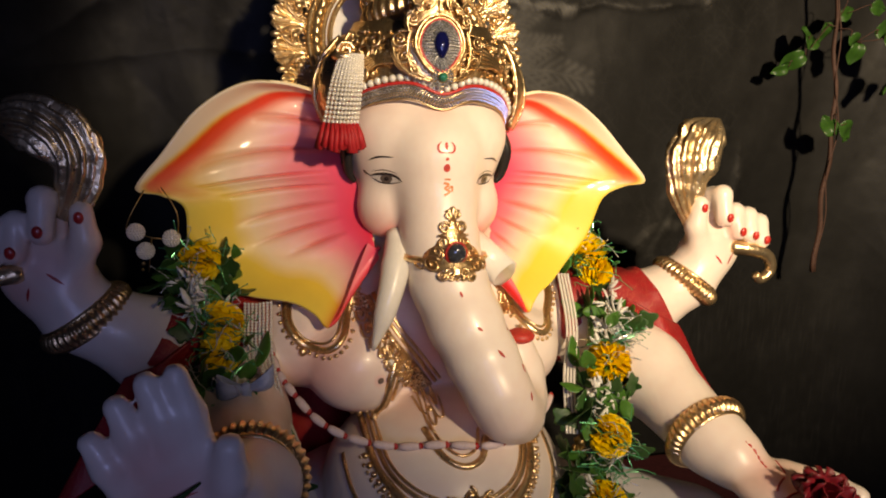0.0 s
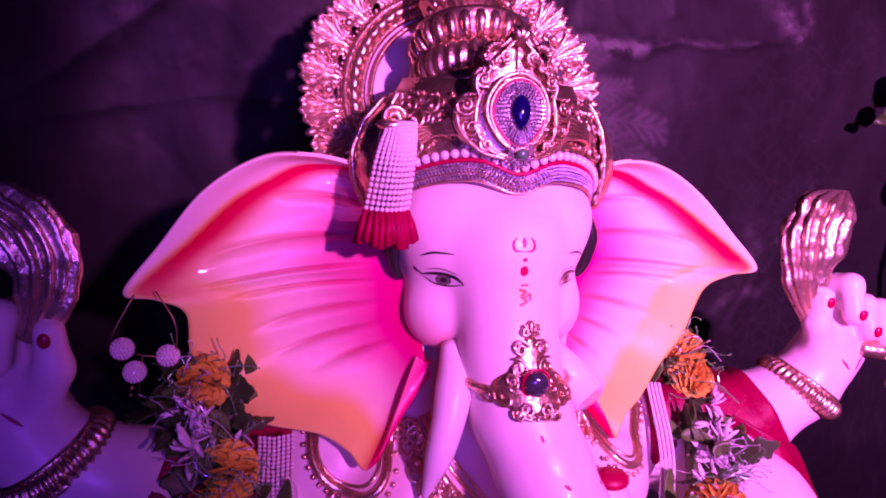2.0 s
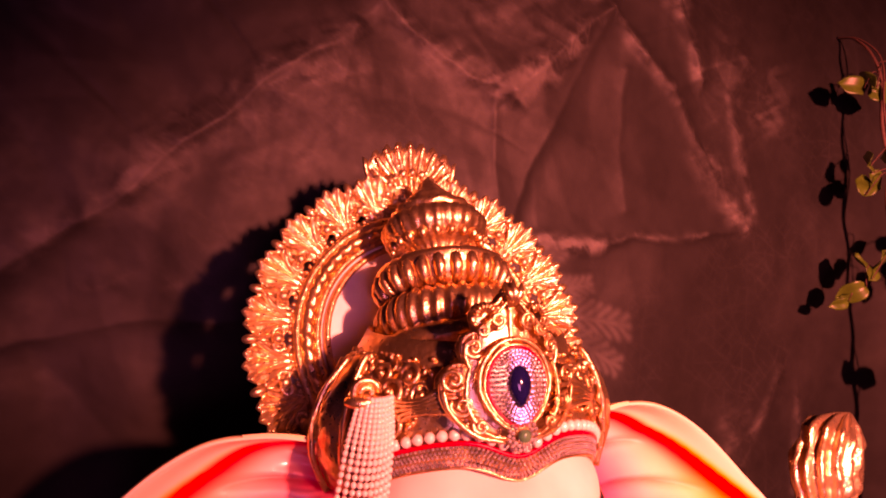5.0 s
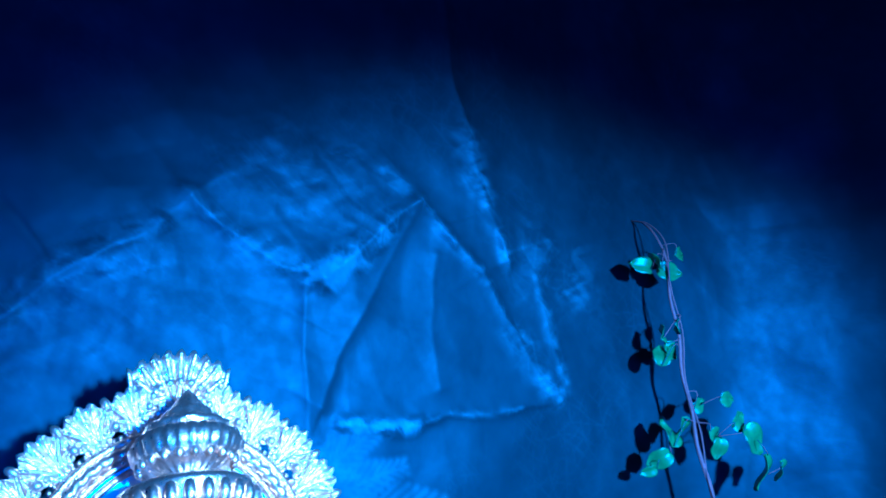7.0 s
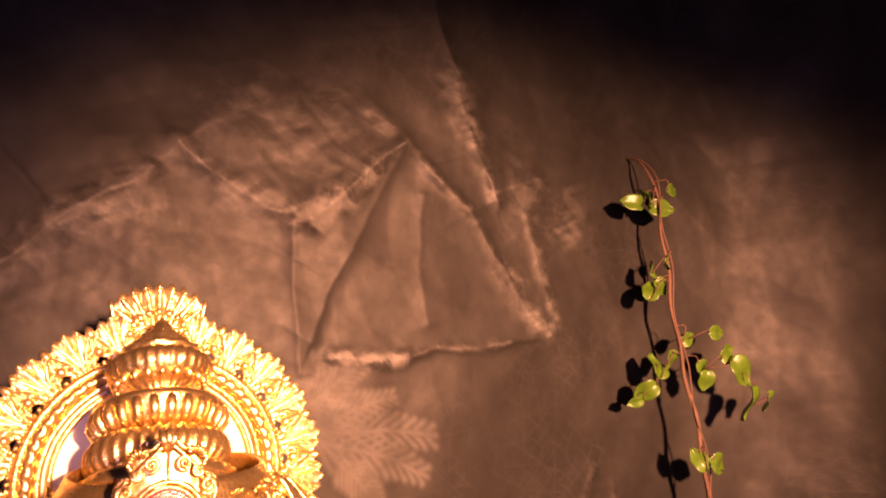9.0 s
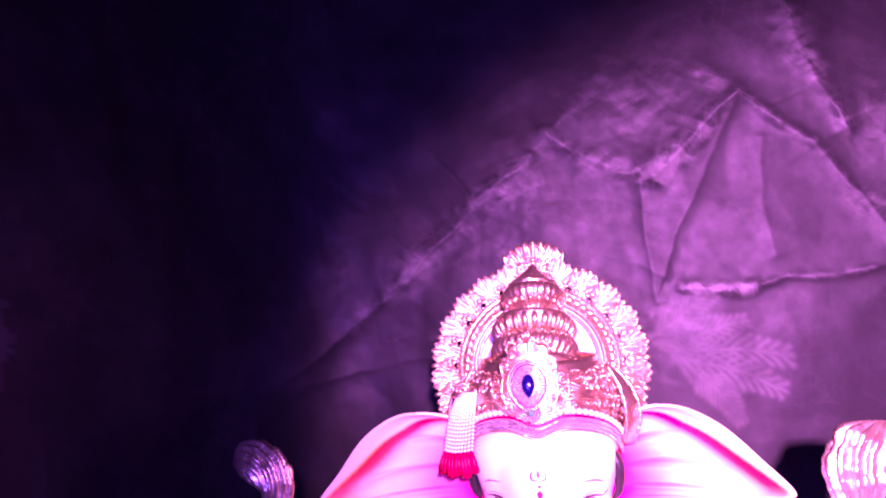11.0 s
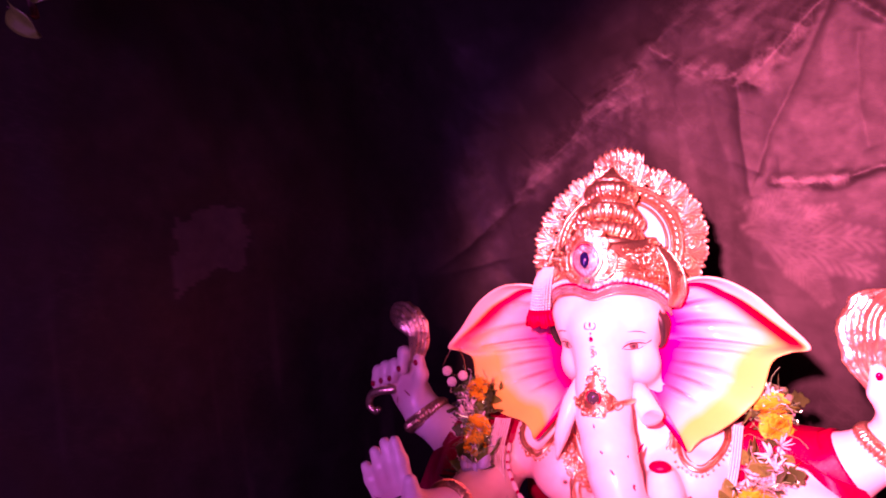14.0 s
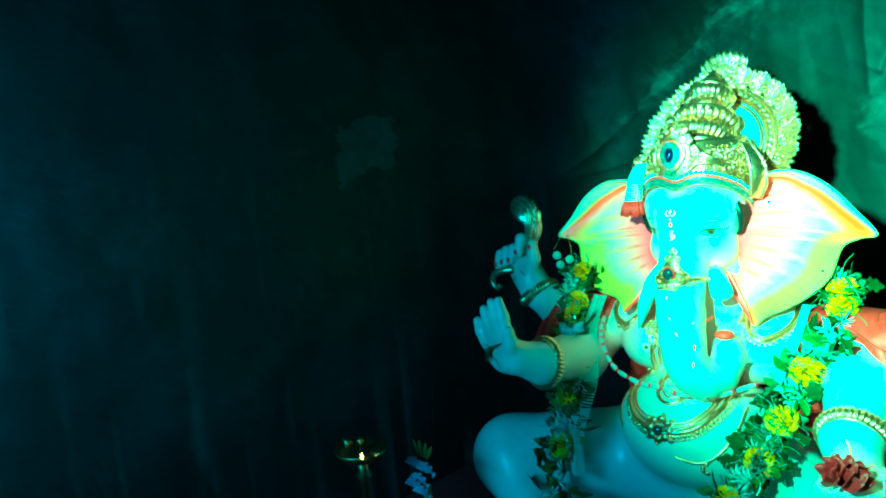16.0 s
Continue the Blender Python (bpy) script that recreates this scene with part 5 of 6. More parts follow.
def plaque_fn(u, v):
    a = u * 2 * math.pi
    deg = abs((math.degrees(a) + 90) % 360 - 180)
    r = float(np.interp(deg, (0, 20, 45, 75, 100, 125, 150, 180), (0.040, 0.026, 0.021, 0.022, 0.034, 0.036, 0.024, 0.026)))
    x, z = 0.018 + v * r * math.cos(a), 0.945 + v * r * math.sin(a)
    y = front_s(x, z, 0.002 + 0.0015 * (1 - v))
    return (x, y if y else -0.09, z)


part("plate", grid(plaque_fn, 61, 6, -0.002), GOLD, orn)
for s in (1, -1):
    for cx, cz, r, fl, st in ((0.013, 0.010, 0.0085, 1, 1.0), (0.026, -0.014, 0.0095, -1, 2.5), (0.010, 0.026, 0.0070, -1, 3.0), (0.008, -0.021, 0.0070, 1, 4.0), (0.038, -0.016, 0.0070, 1, 0.5), (0.005, 0.040, 0.0050, 1, 1.0), (0.019, 0.000, 0.0060, -1, 4.5), (0.017, -0.024, 0.0060, 1, 2.0)):
        pts = [(p[0], p[2]) for p in spiral((0.018 + s * cx, 0, 0.945 + cz), r, 0.0015, 1.5, st if s > 0 else math.pi - st, fl * s, 22)]
        part("scroll", lay(pts, 0.0015, 24, 0.0045, 6), GOLD, orn)
for k in range(7):
    bx = 0.018 + (k - 3) * 0.006
    part("bead", ball((bx, front_s(bx, 0.920, 0.003), 0.917 + 0.0016 * abs(k - 3)), 0.0024, 8, 5), GOLD, orn)
part("tip_leaf", ball((0.018, front_s(0.018, 0.985, 0.003), 0.986), (0.0040, 0.004, 0.009), 8, 6), GOLD, orn)
y0 = front_s(0.018, 0.945, 0.0)
part("gem", ball((0.018, y0 - 0.010, 0.945), (0.0112, 0.007, 0.0116), 18, 10), GREYGEM, orn, "round grey crystal gem")
part("gem_ring", tube([(0.018 + 0.0122 * math.cos(t), y0 - 0.008, 0.945 + 0.0126 * math.sin(t)) for t in np.linspace(0, 2 * math.pi, 30, endpoint=False)], 0.0011, 6, closed=True), REDFELT, orn, "dark red ring round the gem")
for s in (1, -1):
    strap = []
    for a in np.linspace(0.5, 1.7, 16):
        strap.append((0.018 + s * 0.052 * math.sin(a), -0.052 - 0.052 * math.cos(a), 0.937 - 0.006 * a))
    part("strap", tube(strap, 0.0042, 8, 4, 0.2, 0.7), GOLD, orn)

# chest crescents, necklace, belly belt
ARC_L = [(-0.164, 0.866), (-0.165, 0.838), (-0.147, 0.816), (-0.122, 0.812), (-0.100, 0.828), (-0.086, 0.858), (-0.080, 0.880)]
ARC_R = [(0.118, 0.874), (0.123, 0.850), (0.140, 0.828), (0.165, 0.816), (0.188, 0.826), (0.201, 0.848), (0.198, 0.868)]
for arc in (ARC_L, ARC_R):
    c = thing("crescent_necklace", "gold crescent ornament with bead edge moulded on the chest", "ornament", "chest crescents")
    part("crescent", lay(arc, [0.001] * 2 + [0.0045] * 36 + [0.001] * 2, 40, 0.002), GOLD, c)
    part("inner_line", lay(offset(arc, 0.006), 0.0018, 40, 0.0015), GOLD, c)
    part("beading", lay_beads(offset(arc, -0.007), 0.0028, 26, 0.0015), GOLD, c)["kind"] = "stuff"
    mid = arc[2]
    part("pendant", ball((mid[0], front_s(*mid, 0.003), mid[1] - 0.010), 0.0055, 12, 8), GOLD, c)
NECK = [(-0.066, 0.866), (-0.054, 0.842), (-0.038, 0.818), (-0.017, 0.792), (0.003, 0.764), (0.016, 0.746)]
c = thing("necklace", "broad gold necklace with pendants on the chest", "necklace")
part("chain", join(lay(NECK, 0.0045, 36, 0.002), lay(offset(NECK, 0.009), 0.0030, 36, 0.002), lay(offset(NECK, 0.016), 0.0022, 36, 0.0015)), GOLD, c)
part("beading", join(lay_beads(offset(NECK, -0.008), 0.0036, 20), lay_beads(offset(NECK, -0.015), 0.0048, 12)), GOLD, c)["kind"] = "stuff"
part("band", join(lay([(-0.040, 0.800), (-0.047, 0.770), (-0.050, 0.740), (-0.062, 0.718)], 0.0050, 30, 0.003, flute=4, depth=0.2, twist=0.6), lay([(-0.029, 0.798), (-0.036, 0.768), (-0.039, 0.742)], 0.0026, 24, 0.002)), GOLD, c)
for k, (x, z) in enumerate(list(curve(offset(NECK, -0.005), 15)) + list(curve(offset(NECK, -0.017), 12))):
    pts = [(q[0], q[2]) for q in spiral((x, 0, z), 0.0085, 0.0015, 1.5, k * 0.9, 1 if k % 2 else -1, 20)]
    part("scroll", lay(pts, 0.0016, 20, 0.006, 6), GOLD, c)
part("stud", ball((-0.046, front_s(-0.046, 0.800, 0.002), 0.800), 0.0055, 12, 8), PEARL, c)
NECK_R = [(0.130, 0.895), (0.124, 0.862), (0.118, 0.838)]
c = thing("necklace", "gold chain necklace lying beside the trunk", "necklace")
part("chain", join(lay(NECK_R, 0.0042, 30, 0.002), lay(offset(NECK_R, 0.009), 0.0026, 30, 0.002)), GOLD, c)
part("beading", lay_beads(offset(NECK_R, -0.008), 0.0034, 20), GOLD, c)["kind"] = "stuff"

BELT = [(-0.078, 0.722), (-0.066, 0.690), (-0.030, 0.668), (0.029, 0.658), (0.085, 0.670), (0.116, 0.696), (0.126, 0.728)]
c = thing("belly_belt", "ornate gold belly belt with a dark round gem", "belt")
part("belt", join(lay(BELT, 0.0048, 70, 0.003, flute=4, depth=0.18, twist=0.6), lay(offset(BELT, 0.009), 0.0030, 70, 0.002), lay(offset(BELT, 0.015), 0.0022, 70, 0.002)), GOLD, c)
part("bead_edge", join(lay_beads(offset(BELT, -0.008), 0.0040, 44), lay_beads(offset(BELT, -0.014), 0.0026, 60)), GOLD, c)["kind"] = "stuff"
for k in range(8):
    a = k * math.pi / 4
    x, z = 0.029 + 0.019 * math.cos(a), 0.662 + 0.017 * math.sin(a)
    part("petal", ball((x, front_s(x, z, 0.004), z), (0.0085, 0.004, 0.0078), 10, 6), GOLD, c)
    pts = [(p[0], p[2]) for p in spiral((0.029 + 0.030 * math.cos(a), 0, 0.662 + 0.020 * math.sin(a)), 0.007, 0.0015, 1.3, a, 1 if k % 2 else -1, 18)]
    part("scroll", lay(pts, 0.0018, 18, 0.004, 6), GOLD, c)
part("gem", ball((0.029, front_s(0.029, 0.662, 0.009), 0.662), (0.010, 0.006, 0.010), 18, 10), GREYGEM, c, "dark grey round gem")
c = thing("belly_chain", "thin gold chains moulded on the round belly", "chain")
part("upper_crescent", join(lay([(-0.010, 0.728), (0.004, 0.712), (0.026, 0.704), (0.048, 0.708), (0.060, 0.722)], 0.0042, 40, 0.002), lay([(-0.004, 0.732), (0.008, 0.719), (0.026, 0.712), (0.044, 0.716), (0.054, 0.728)], 0.002, 40, 0.002)), GOLD, c)
part("side_chain", lay([(-0.104, 0.700), (-0.096, 0.662), (-0.070, 0.632)], 0.0028, 40, 0.002), GOLD, c)
part("side_chain", join(lay([(0.150, 0.712), (0.152, 0.670), (0.130, 0.630), (0.100, 0.612), (0.060, 0.618)], 0.0028, 50, 0.002), lay_beads([(0.112, 0.612), (0.104, 0.600), (0.110, 0.592)], 0.004, 4)), GOLD, c)

c = thing("sacred_thread", "pink and white twisted sacred thread across the chest", "thread")
path = [tuple(q) for q in curve([(-0.186, -0.035, 0.822), (-0.178, -0.064, 0.797), (-0.163, -0.084, 0.778), (-0.136, -0.104, 0.750), (-0.099, -0.120, 0.731), (-0.047, -0.128, 0.719), (0.003, -0.144, 0.725), (0.062, -0.156, 0.725), (0.120, -0.135, 0.730), (0.170, -0.080, 0.745)], 97)]
for k in range(0, len(path) - 6, 6):
    part("strand", tube(path[k:k + 6], [0.0032, 0.0045, 0.0050, 0.0050, 0.0045, 0.0032], 10), TWINE, c)
    part("knot", ball(path[k + 5], (0.0034, 0.0040, 0.0040), 10, 6), REDFELT, c, "red-dyed knot")


# bracelets
def bracelet(c, axis, r, label_text, wide=0.012):
    t = thing("bracelet", label_text, "bracelet", "bracelets")
    m = Matrix.Translation(c) @ Vector(axis).to_track_quat("Z", "Y").to_matrix().to_4x4()
    rope = [(r * math.cos(a), r * math.sin(a), 0) for a in np.linspace(0, 2 * math.pi, 280, endpoint=False)]
    part("rope", moved(tube(rope, wide, 16, 1, 0.13, 2 * math.pi * 40 / 280, closed=True), m), GOLD, t)
    for s in (1, -1):
        part("rim", moved(tube([(r * 1.03 * math.cos(a), r * 1.03 * math.sin(a), s * wide * 0.95) for a in np.linspace(0, 2 * math.pi, 60, endpoint=False)], wide * 0.30, 7, closed=True), m), GOLD, t)


bracelet((0.428, 0.027, 0.855), (0.5, -0.05, 0.75), 0.041, "ribbed gold bangle on the raised wrist")
bracelet((-0.382, -0.023, 0.859), (-0.5, -0.05, 0.75), 0.041, "ribbed gold bangle on the raised wrist")
bracelet((0.345, -0.165, 0.715), (0.1, -0.8, -0.25), 0.044, "ribbed gold bangle on the giving wrist")
bracelet((-0.208, -0.232, 0.764), (-0.1, -0.8, 0.2), 0.043, "ribbed gold bangle on the blessing wrist")

# gilded flame-shaped weapons held in the raised hands
for side, text in ((1, "gilded curled leaf-shaped weapon held in the raised hand"), (-1, "gilded curled conch-shaped weapon held in the raised hand")):
    g = thing("gilded_weapon", text, "weapon", "held weapons")

    def q(x, y, z, side=side):
        return (x, y, z) if side > 0 else (0.046 - x, y - 0.05, z + 0.004)
    if side > 0:
        line = curve([(0.416, 0.014, 0.945), (0.404, 0.016, 0.985), (0.404, 0.020, 1.020), (0.416, 0.025, 1.055), (0.438, 0.028, 1.080), (0.451, 0.029, 1.098)], 60)
        rad = np.interp(np.linspace(0, 1, 60), (0, 0.2, 0.5, 0.72, 0.9, 1), (0.009, 0.022, 0.037, 0.034, 0.017, 0.002))
    else:
        line = curve([(-0.388, -0.040, 0.972), (-0.376, -0.040, 1.005), (-0.374, -0.040, 1.035), (-0.388, -0.038, 1.060), (-0.415, -0.034, 1.072), (-0.448, -0.028, 1.066)], 60)
        rad = np.interp(np.linspace(0, 1, 60), (0, 0.2, 0.5, 0.75, 0.92, 1), (0.010, 0.019, 0.027, 0.028, 0.022, 0.004))
    blade = tube(line, rad, 90, 13, 0.15, 0.26 * side, 0.6)
    lumps = [Vector(v) for v in blade[0]]
    blade = [tuple(v + (v - Vector(line[i // 90])) * 0.14 * noise.noise(v * 60)) for i, v in enumerate(lumps)], blade[1]
    part("blade", blade, GOLDLEAF, g)
    hook = curve([q(0.478, 0.0, 0.915), q(0.510, -0.012, 0.912), q(0.536, -0.014, 0.902), q(0.545, -0.014, 0.880), q(0.530, -0.014, 0.866), q(0.519, -0.014, 0.874)], 26)
    part("hook", tube(hook, np.linspace(0.011, 0.006, 26), 10, 4, 0.06, 0.3), GOLDLEAF, g)


# red glitter scarf wrapped over each raised arm, its end hanging
def scarf(arm, radii, corners, text):
    a, b, c2, d = [np.array(x) for x in corners]
    wrap = tube(curve(arm, 26), np.interp(np.linspace(0, 1, 26), np.linspace(0, 1, len(radii)), radii), 36, 7, 0.03, 0.15)

    def fn(u, v):
        p = (a * (1 - u) + b * u) * (1 - v) + (d * (1 - u) + c2 * u) * v
        fold = 0.007 * math.sin(u * 9 + v * 2.5) * (0.4 + v) + 0.005 * math.sin(v * 7 + u * 4)
        return p + np.array((0, -0.020 * math.sin(math.pi * u) + fold, 0.0))
    solo("scarf", join(wrap, grid(fn, 40, 40, 0.003)), CLOTH, text, "scarf", "red scarves")


scarf([(0.225, 0.060, 0.800), (0.300, 0.045, 0.803), (0.352, 0.036, 0.812), (0.378, 0.033, 0.826)], (0.070, 0.069, 0.064, 0.058), [(0.300, -0.020, 0.850), (0.392, -0.015, 0.802), (0.480, -0.020, 0.668), (0.330, -0.035, 0.738)], "glittering red cloth scarf draped over the raised arm")
scarf([(-0.205, 0.050, 0.800), (-0.262, 0.010, 0.803), (-0.300, -0.012, 0.812), (-0.322, -0.017, 0.826)], (0.070, 0.069, 0.064, 0.058), [(-0.255, -0.070, 0.850), (-0.340, -0.068, 0.802), (-0.420, -0.072, 0.660), (-0.285, -0.085, 0.735)], "glittering red cloth scarf hanging from the shaded raised arm")
solo("red_shawl", grid(lambda u, v: (0.01 + (u - 0.5) * 0.46, 0.150 - 0.10 * abs(u - 0.5) + 0.006 * math.sin(u * 40), 0.56 + 0.36 * v), 50, 20, 0.004), CLOTH, "red cloth shawl hanging behind the idol", "shawl")

# ---- flower garlands ----
rnd = random.Random(11)


def leaf_mesh(name, length, width, material, bend=0.25, lobes=0):
    def fn(u, v):
        s = 2 * v - 1
        w = width * math.sin(math.pi * (0.03 + 0.95 * u)) ** 0.75 * (1 - 0.25 * u)
        if lobes:
            w *= 1 + 0.28 * math.cos(u * lobes * 2 * math.pi)
        return (s * w, -0.25 * width * abs(s) * (1 - u) + bend * length * u * u, length * u)
    return link_mesh(name, *grid(fn, 11, 7, 0.0006), [material])


petals = []
for i in range(150):
    th = math.acos(1 - 1.55 * (i + 0.5) / 150)
    ph = i * 2.39996
    m = Matrix.Rotation(ph, 4, "Z") @ Matrix.Rotation(th, 4, "Y")
    r = 0.020 * (1 + 0.10 * rnd.random())
    w = 0.0042
    pet = grid(lambda u, v: ((v - 0.5) * 2 * w * (0.4 + u) * (1 + 0.15 * math.cos(6 * math.pi * v)), 0.0035 * u * u * (1 if i % 2 else -0.6), r * (0.55 + 0.45 * u) - 0.002 * abs(v - 0.5)), 3, 5)
    petals.append(moved(pet, m @ Matrix.Rotation(rnd.uniform(-0.5, 0.5), 4, "Z")))
marigold_mesh = link_mesh("marigold", *join(*petals), [MARIGOLD])
pets = []
for i in range(9):
    m = Matrix.Rotation(i * 2.4, 4, "Z") @ Matrix.Rotation(0.5 + 0.6 * rnd.random(), 4, "Y")
    pets.append(moved(tube([(0, 0, 0.003), (0, 0.001, 0.012), (0.001, 0.003, 0.021), (0.002, 0.006, 0.026)], [0.0014, 0.0032, 0.0028, 0.0006], 6, flat=0.35), m))
tuberose_mesh = link_mesh("white_flower", *join(*pets), [WHITEFLOWER])
leaf_a = leaf_mesh("leaf", 0.036, 0.013, LEAF, 0.3)
leaf_b = leaf_mesh("leaf", 0.040, 0.017, LEAFDARK, 0.25, 3)


def tinsel_mesh(material, seed):
    r2 = random.Random(seed)
    out = []
    for k in range(7):
        p0 = np.zeros(3)
        d = np.array((r2.uniform(-1, 1), r2.uniform(-1, 0.2), r2.uniform(-1, 1)))
        d /= np.linalg.norm(d)
        pts = [p0 + d * 0.045 * t + 0.008 * np.array((math.sin(5 * t + k), -abs(math.sin(4 * t)), math.cos(6 * t + k))) for t in np.linspace(0, 1, 9)]
        out.append(tube(pts, 0.00055, 4))
        out.append(ball(pts[-1], 0.0012, 5, 3))
    return link_mesh("tinsel", *join(*out), [material], smooth=False)


tin_a, tin_b = tinsel_mesh(TINSEL, 1), tinsel_mesh(SILVER, 2)


def garland(line, flowers, text, seed):
    r2 = random.Random(seed)
    g = thing("garland", text, "garland", "flower garlands")
    p = curve(line, 60)
    part("cord", tube(p, 0.004, 6), LEAFDARK, g)
    for t, size in flowers:
        c = p[int(t * 59)]
        m = Matrix.Translation((c[0], c[1] - 0.012, c[2])) @ pose(0, 0, 0, 90 + r2.uniform(-25, 25), r2.uniform(-20, 20), r2.uniform(0, 360)) @ Matrix.Diagonal((size, size, size, 1))
        placed("marigold", marigold_mesh, g, m)
    for i in range(170):
        c = p[r2.randrange(60)]
        m = Matrix.Translation((c[0] + r2.uniform(-0.040, 0.036), c[1] + r2.uniform(-0.018, 0.012), c[2])) @ pose(0, 0, 0, r2.uniform(20, 160), r2.uniform(-80, 80), r2.uniform(-180, 180)) @ Matrix.Scale(r2.uniform(0.7, 1.15), 4)
        placed("leaf", (leaf_a, leaf_b)[i % 2], g, m)
    for i in range(46):
        c = p[r2.randrange(60)]
        if min(abs(t * 59 - np.argmin(np.linalg.norm(p - c, axis=1))) for t, _ in flowers) < 2:
            continue
        m = Matrix.Translation((c[0] + r2.uniform(-0.018, 0.018), c[1] - 0.012, c[2])) @ pose(0, 0, 0, r2.uniform(50, 130), r2.uniform(-60, 60), r2.uniform(-180, 180)) @ Matrix.Scale(r2.uniform(0.75, 1.1), 4)
        placed("white_flower", tuberose_mesh, g, m)
    for i in range(30):
        c = p[r2.randrange(60)]
        placed("tinsel", (tin_a, tin_b)[i % 2], g, Matrix.Translation((c[0], c[1] - 0.014, c[2])) @ pose(0, 0, 0, r2.uniform(-40, 40), r2.uniform(-180, 180), r2.uniform(-40, 40)))


garland([(0.262, 0.070, 0.915), (0.275, 0.050, 0.880), (0.262, -0.030, 0.830), (0.245, -0.075, 0.760), (0.226, -0.125, 0.700), (0.205, -0.165, 0.640), (0.165, -0.200, 0.575), (0.110, -0.230, 0.510)], [(0.10, 1.45), (0.17, 1.2), (0.40, 1.45), (0.56, 1.3), (0.72, 1.25), (0.88, 1.25)], "garland of yellow marigolds, white flowers and green leaves with tinsel", 5)
garland([(-0.262, 0.020, 0.920), (-0.262, -0.020, 0.890), (-0.238, -0.055, 0.850), (-0.240, -0.085, 0.800), (-0.225, -0.115, 0.745), (-0.205, -0.145, 0.695), (-0.200, -0.175, 0.630), (-0.195, -0.205, 0.560), (-0.190, -0.235, 0.470)], [(0.05, 1.2), (0.24, 1.3), (0.32, 1.1), (0.57, 1.45), (0.68, 1.3), (0.85, 1.25)], "garland of yellow marigolds, white flowers and dark leaves with tinsel", 8)

# strings of small white beads beside the garlands
for line, text in (([(-0.200, -0.030, 0.868), (-0.200, -0.070, 0.815), (-0.184, -0.100, 0.755), (-0.168, -0.130, 0.700), (-0.172, -0.185, 0.600), (-0.160, -0.205, 0.520)], "hanging rope of small white pearls"),
                   ([(0.225, 0.020, 0.875), (0.220, -0.030, 0.815), (0.205, -0.065, 0.755), (0.195, -0.105, 0.700)], "hanging rope of small white pearls")):
    c = thing("pearl_rope", text, "pearl rope", "pearl ropes")
    for k in range(8 if line[0][0] < 0 else 4):
        pts = curve([(x + (k - 3) * 0.0042, y - 0.0012 * (4 - abs(k - 3)), z) for x, y, z in line], 92)
        part("pearl_string", join(*[ball(p, 0.0021, 6, 4) for p in pts]), PEARL, c)["kind"] = "stuff"
c = thing("gold_bead_drop", "golden lattice bead with tassel on the pearl rope", "ornament")
part("bead", join(ball((0.198, -0.115, 0.672), (0.011, 0.011, 0.014), 14, 10), *[tube([(0.198 + 0.0115 * math.sin(t) * math.cos(a + t), -0.115 + 0.0115 * math.sin(t) * math.sin(a + t), 0.672 + 0.0145 * math.cos(t)) for t in np.linspace(0.1, 3.0, 12)], 0.0012, 5) for a in np.linspace(0, 5.5, 8)]), BRASS, c)
part("cap", moved(lathe([(0.004, 0.006), (0.009, 0.0), (0.006, -0.006)], 16), Matrix.Translation((0.198, -0.115, 0.692))), BRASS, c)

# pale ribbon bow tied on the pearl rope
bow = thing("ribbon_bow", "pale blue satin ribbon bow tied round the pearl rope", "ribbon")
BC = (-0.212, -0.128, 0.806)
part("knot", ball(BC, (0.007, 0.006, 0.008), 12, 8), BLUECLOTH, bow)
for sx, up in ((1, 0.35), (-1, 0.10)):
    part("loop", grid(lambda u, v: (BC[0] + sx * 0.038 * math.sin(math.pi * u) ** 0.8 * (0.5 + 0.5 * u), BC[1] - 0.010 * math.sin(2 * math.pi * u) + 0.002 * math.cos(7 * v), BC[2] + 0.038 * up * math.sin(math.pi * u) + (v - 0.5) * (0.006 + 0.018 * math.sin(math.pi * u))), 22, 8, 0.0008), BLUECLOTH, bow)
    part("tail", grid(lambda u, v: (BC[0] + sx * 0.012 * u + (v - 0.5) * (0.006 + 0.012 * u), BC[1] - 0.004 * math.sin(5 * u), BC[2] - 0.050 * u + 0.004 * v * u), 14, 6, 0.0008), BLUECLOTH, bow)

# dark red flower offering on the open palm
flower = thing("red_flower", "dark red rose resting on the giving palm", "flower")
for i in range(22):
    th, ph = 0.25 + 1.15 * (i / 22), i * 2.4
    m = Matrix.Translation((0.375, -0.318, 0.716)) @ Matrix.Rotation(ph, 4, "Z") @ Matrix.Rotation(th, 4, "Y")
    part("petal", moved(grid(lambda u, v: ((v - 0.5) * 0.026 * math.sin(math.pi * (0.1 + 0.8 * u)), 0.010 * u * u - 0.02 * (v - 0.5) ** 2, 0.036 * u), 7, 6, 0.0008), m), REDFLOWER, flower)
# dried dark tuft stuck on the blessing palm
tuft = []
for i in range(46):
    a = rnd.uniform(-0.5, 0.5)
    tuft.append(tube([(-0.243, -0.318, 0.822), (-0.262 + 0.01 * a, -0.326, 0.812 + 0.012 * a), (-0.288 + 0.012 * rnd.random(), -0.328, 0.792 + 0.030 * a)], [0.0012, 0.0008, 0.0003], 4))
solo("grass_tuft", join(*tuft), LEAFDARK, "dark tuft of dried grass on the blessing palm", "grass")

# ---- ivy hanging on the backdrop ----
rnd = random.Random(21)


def ivy_fn(u, v):
    s = 2 * v - 1
    w = 0.021 * (math.sin(math.pi * (0.06 + 0.90 * u)) ** 0.7) * (1.25 - 0.7 * u) * (1 + 0.10 * math.cos(u * 9))
    return (s * w, 0.006 * (1 - abs(s)) - 0.004 * math.sin(6 * u) + 0.012 * u * u, 0.052 * u)


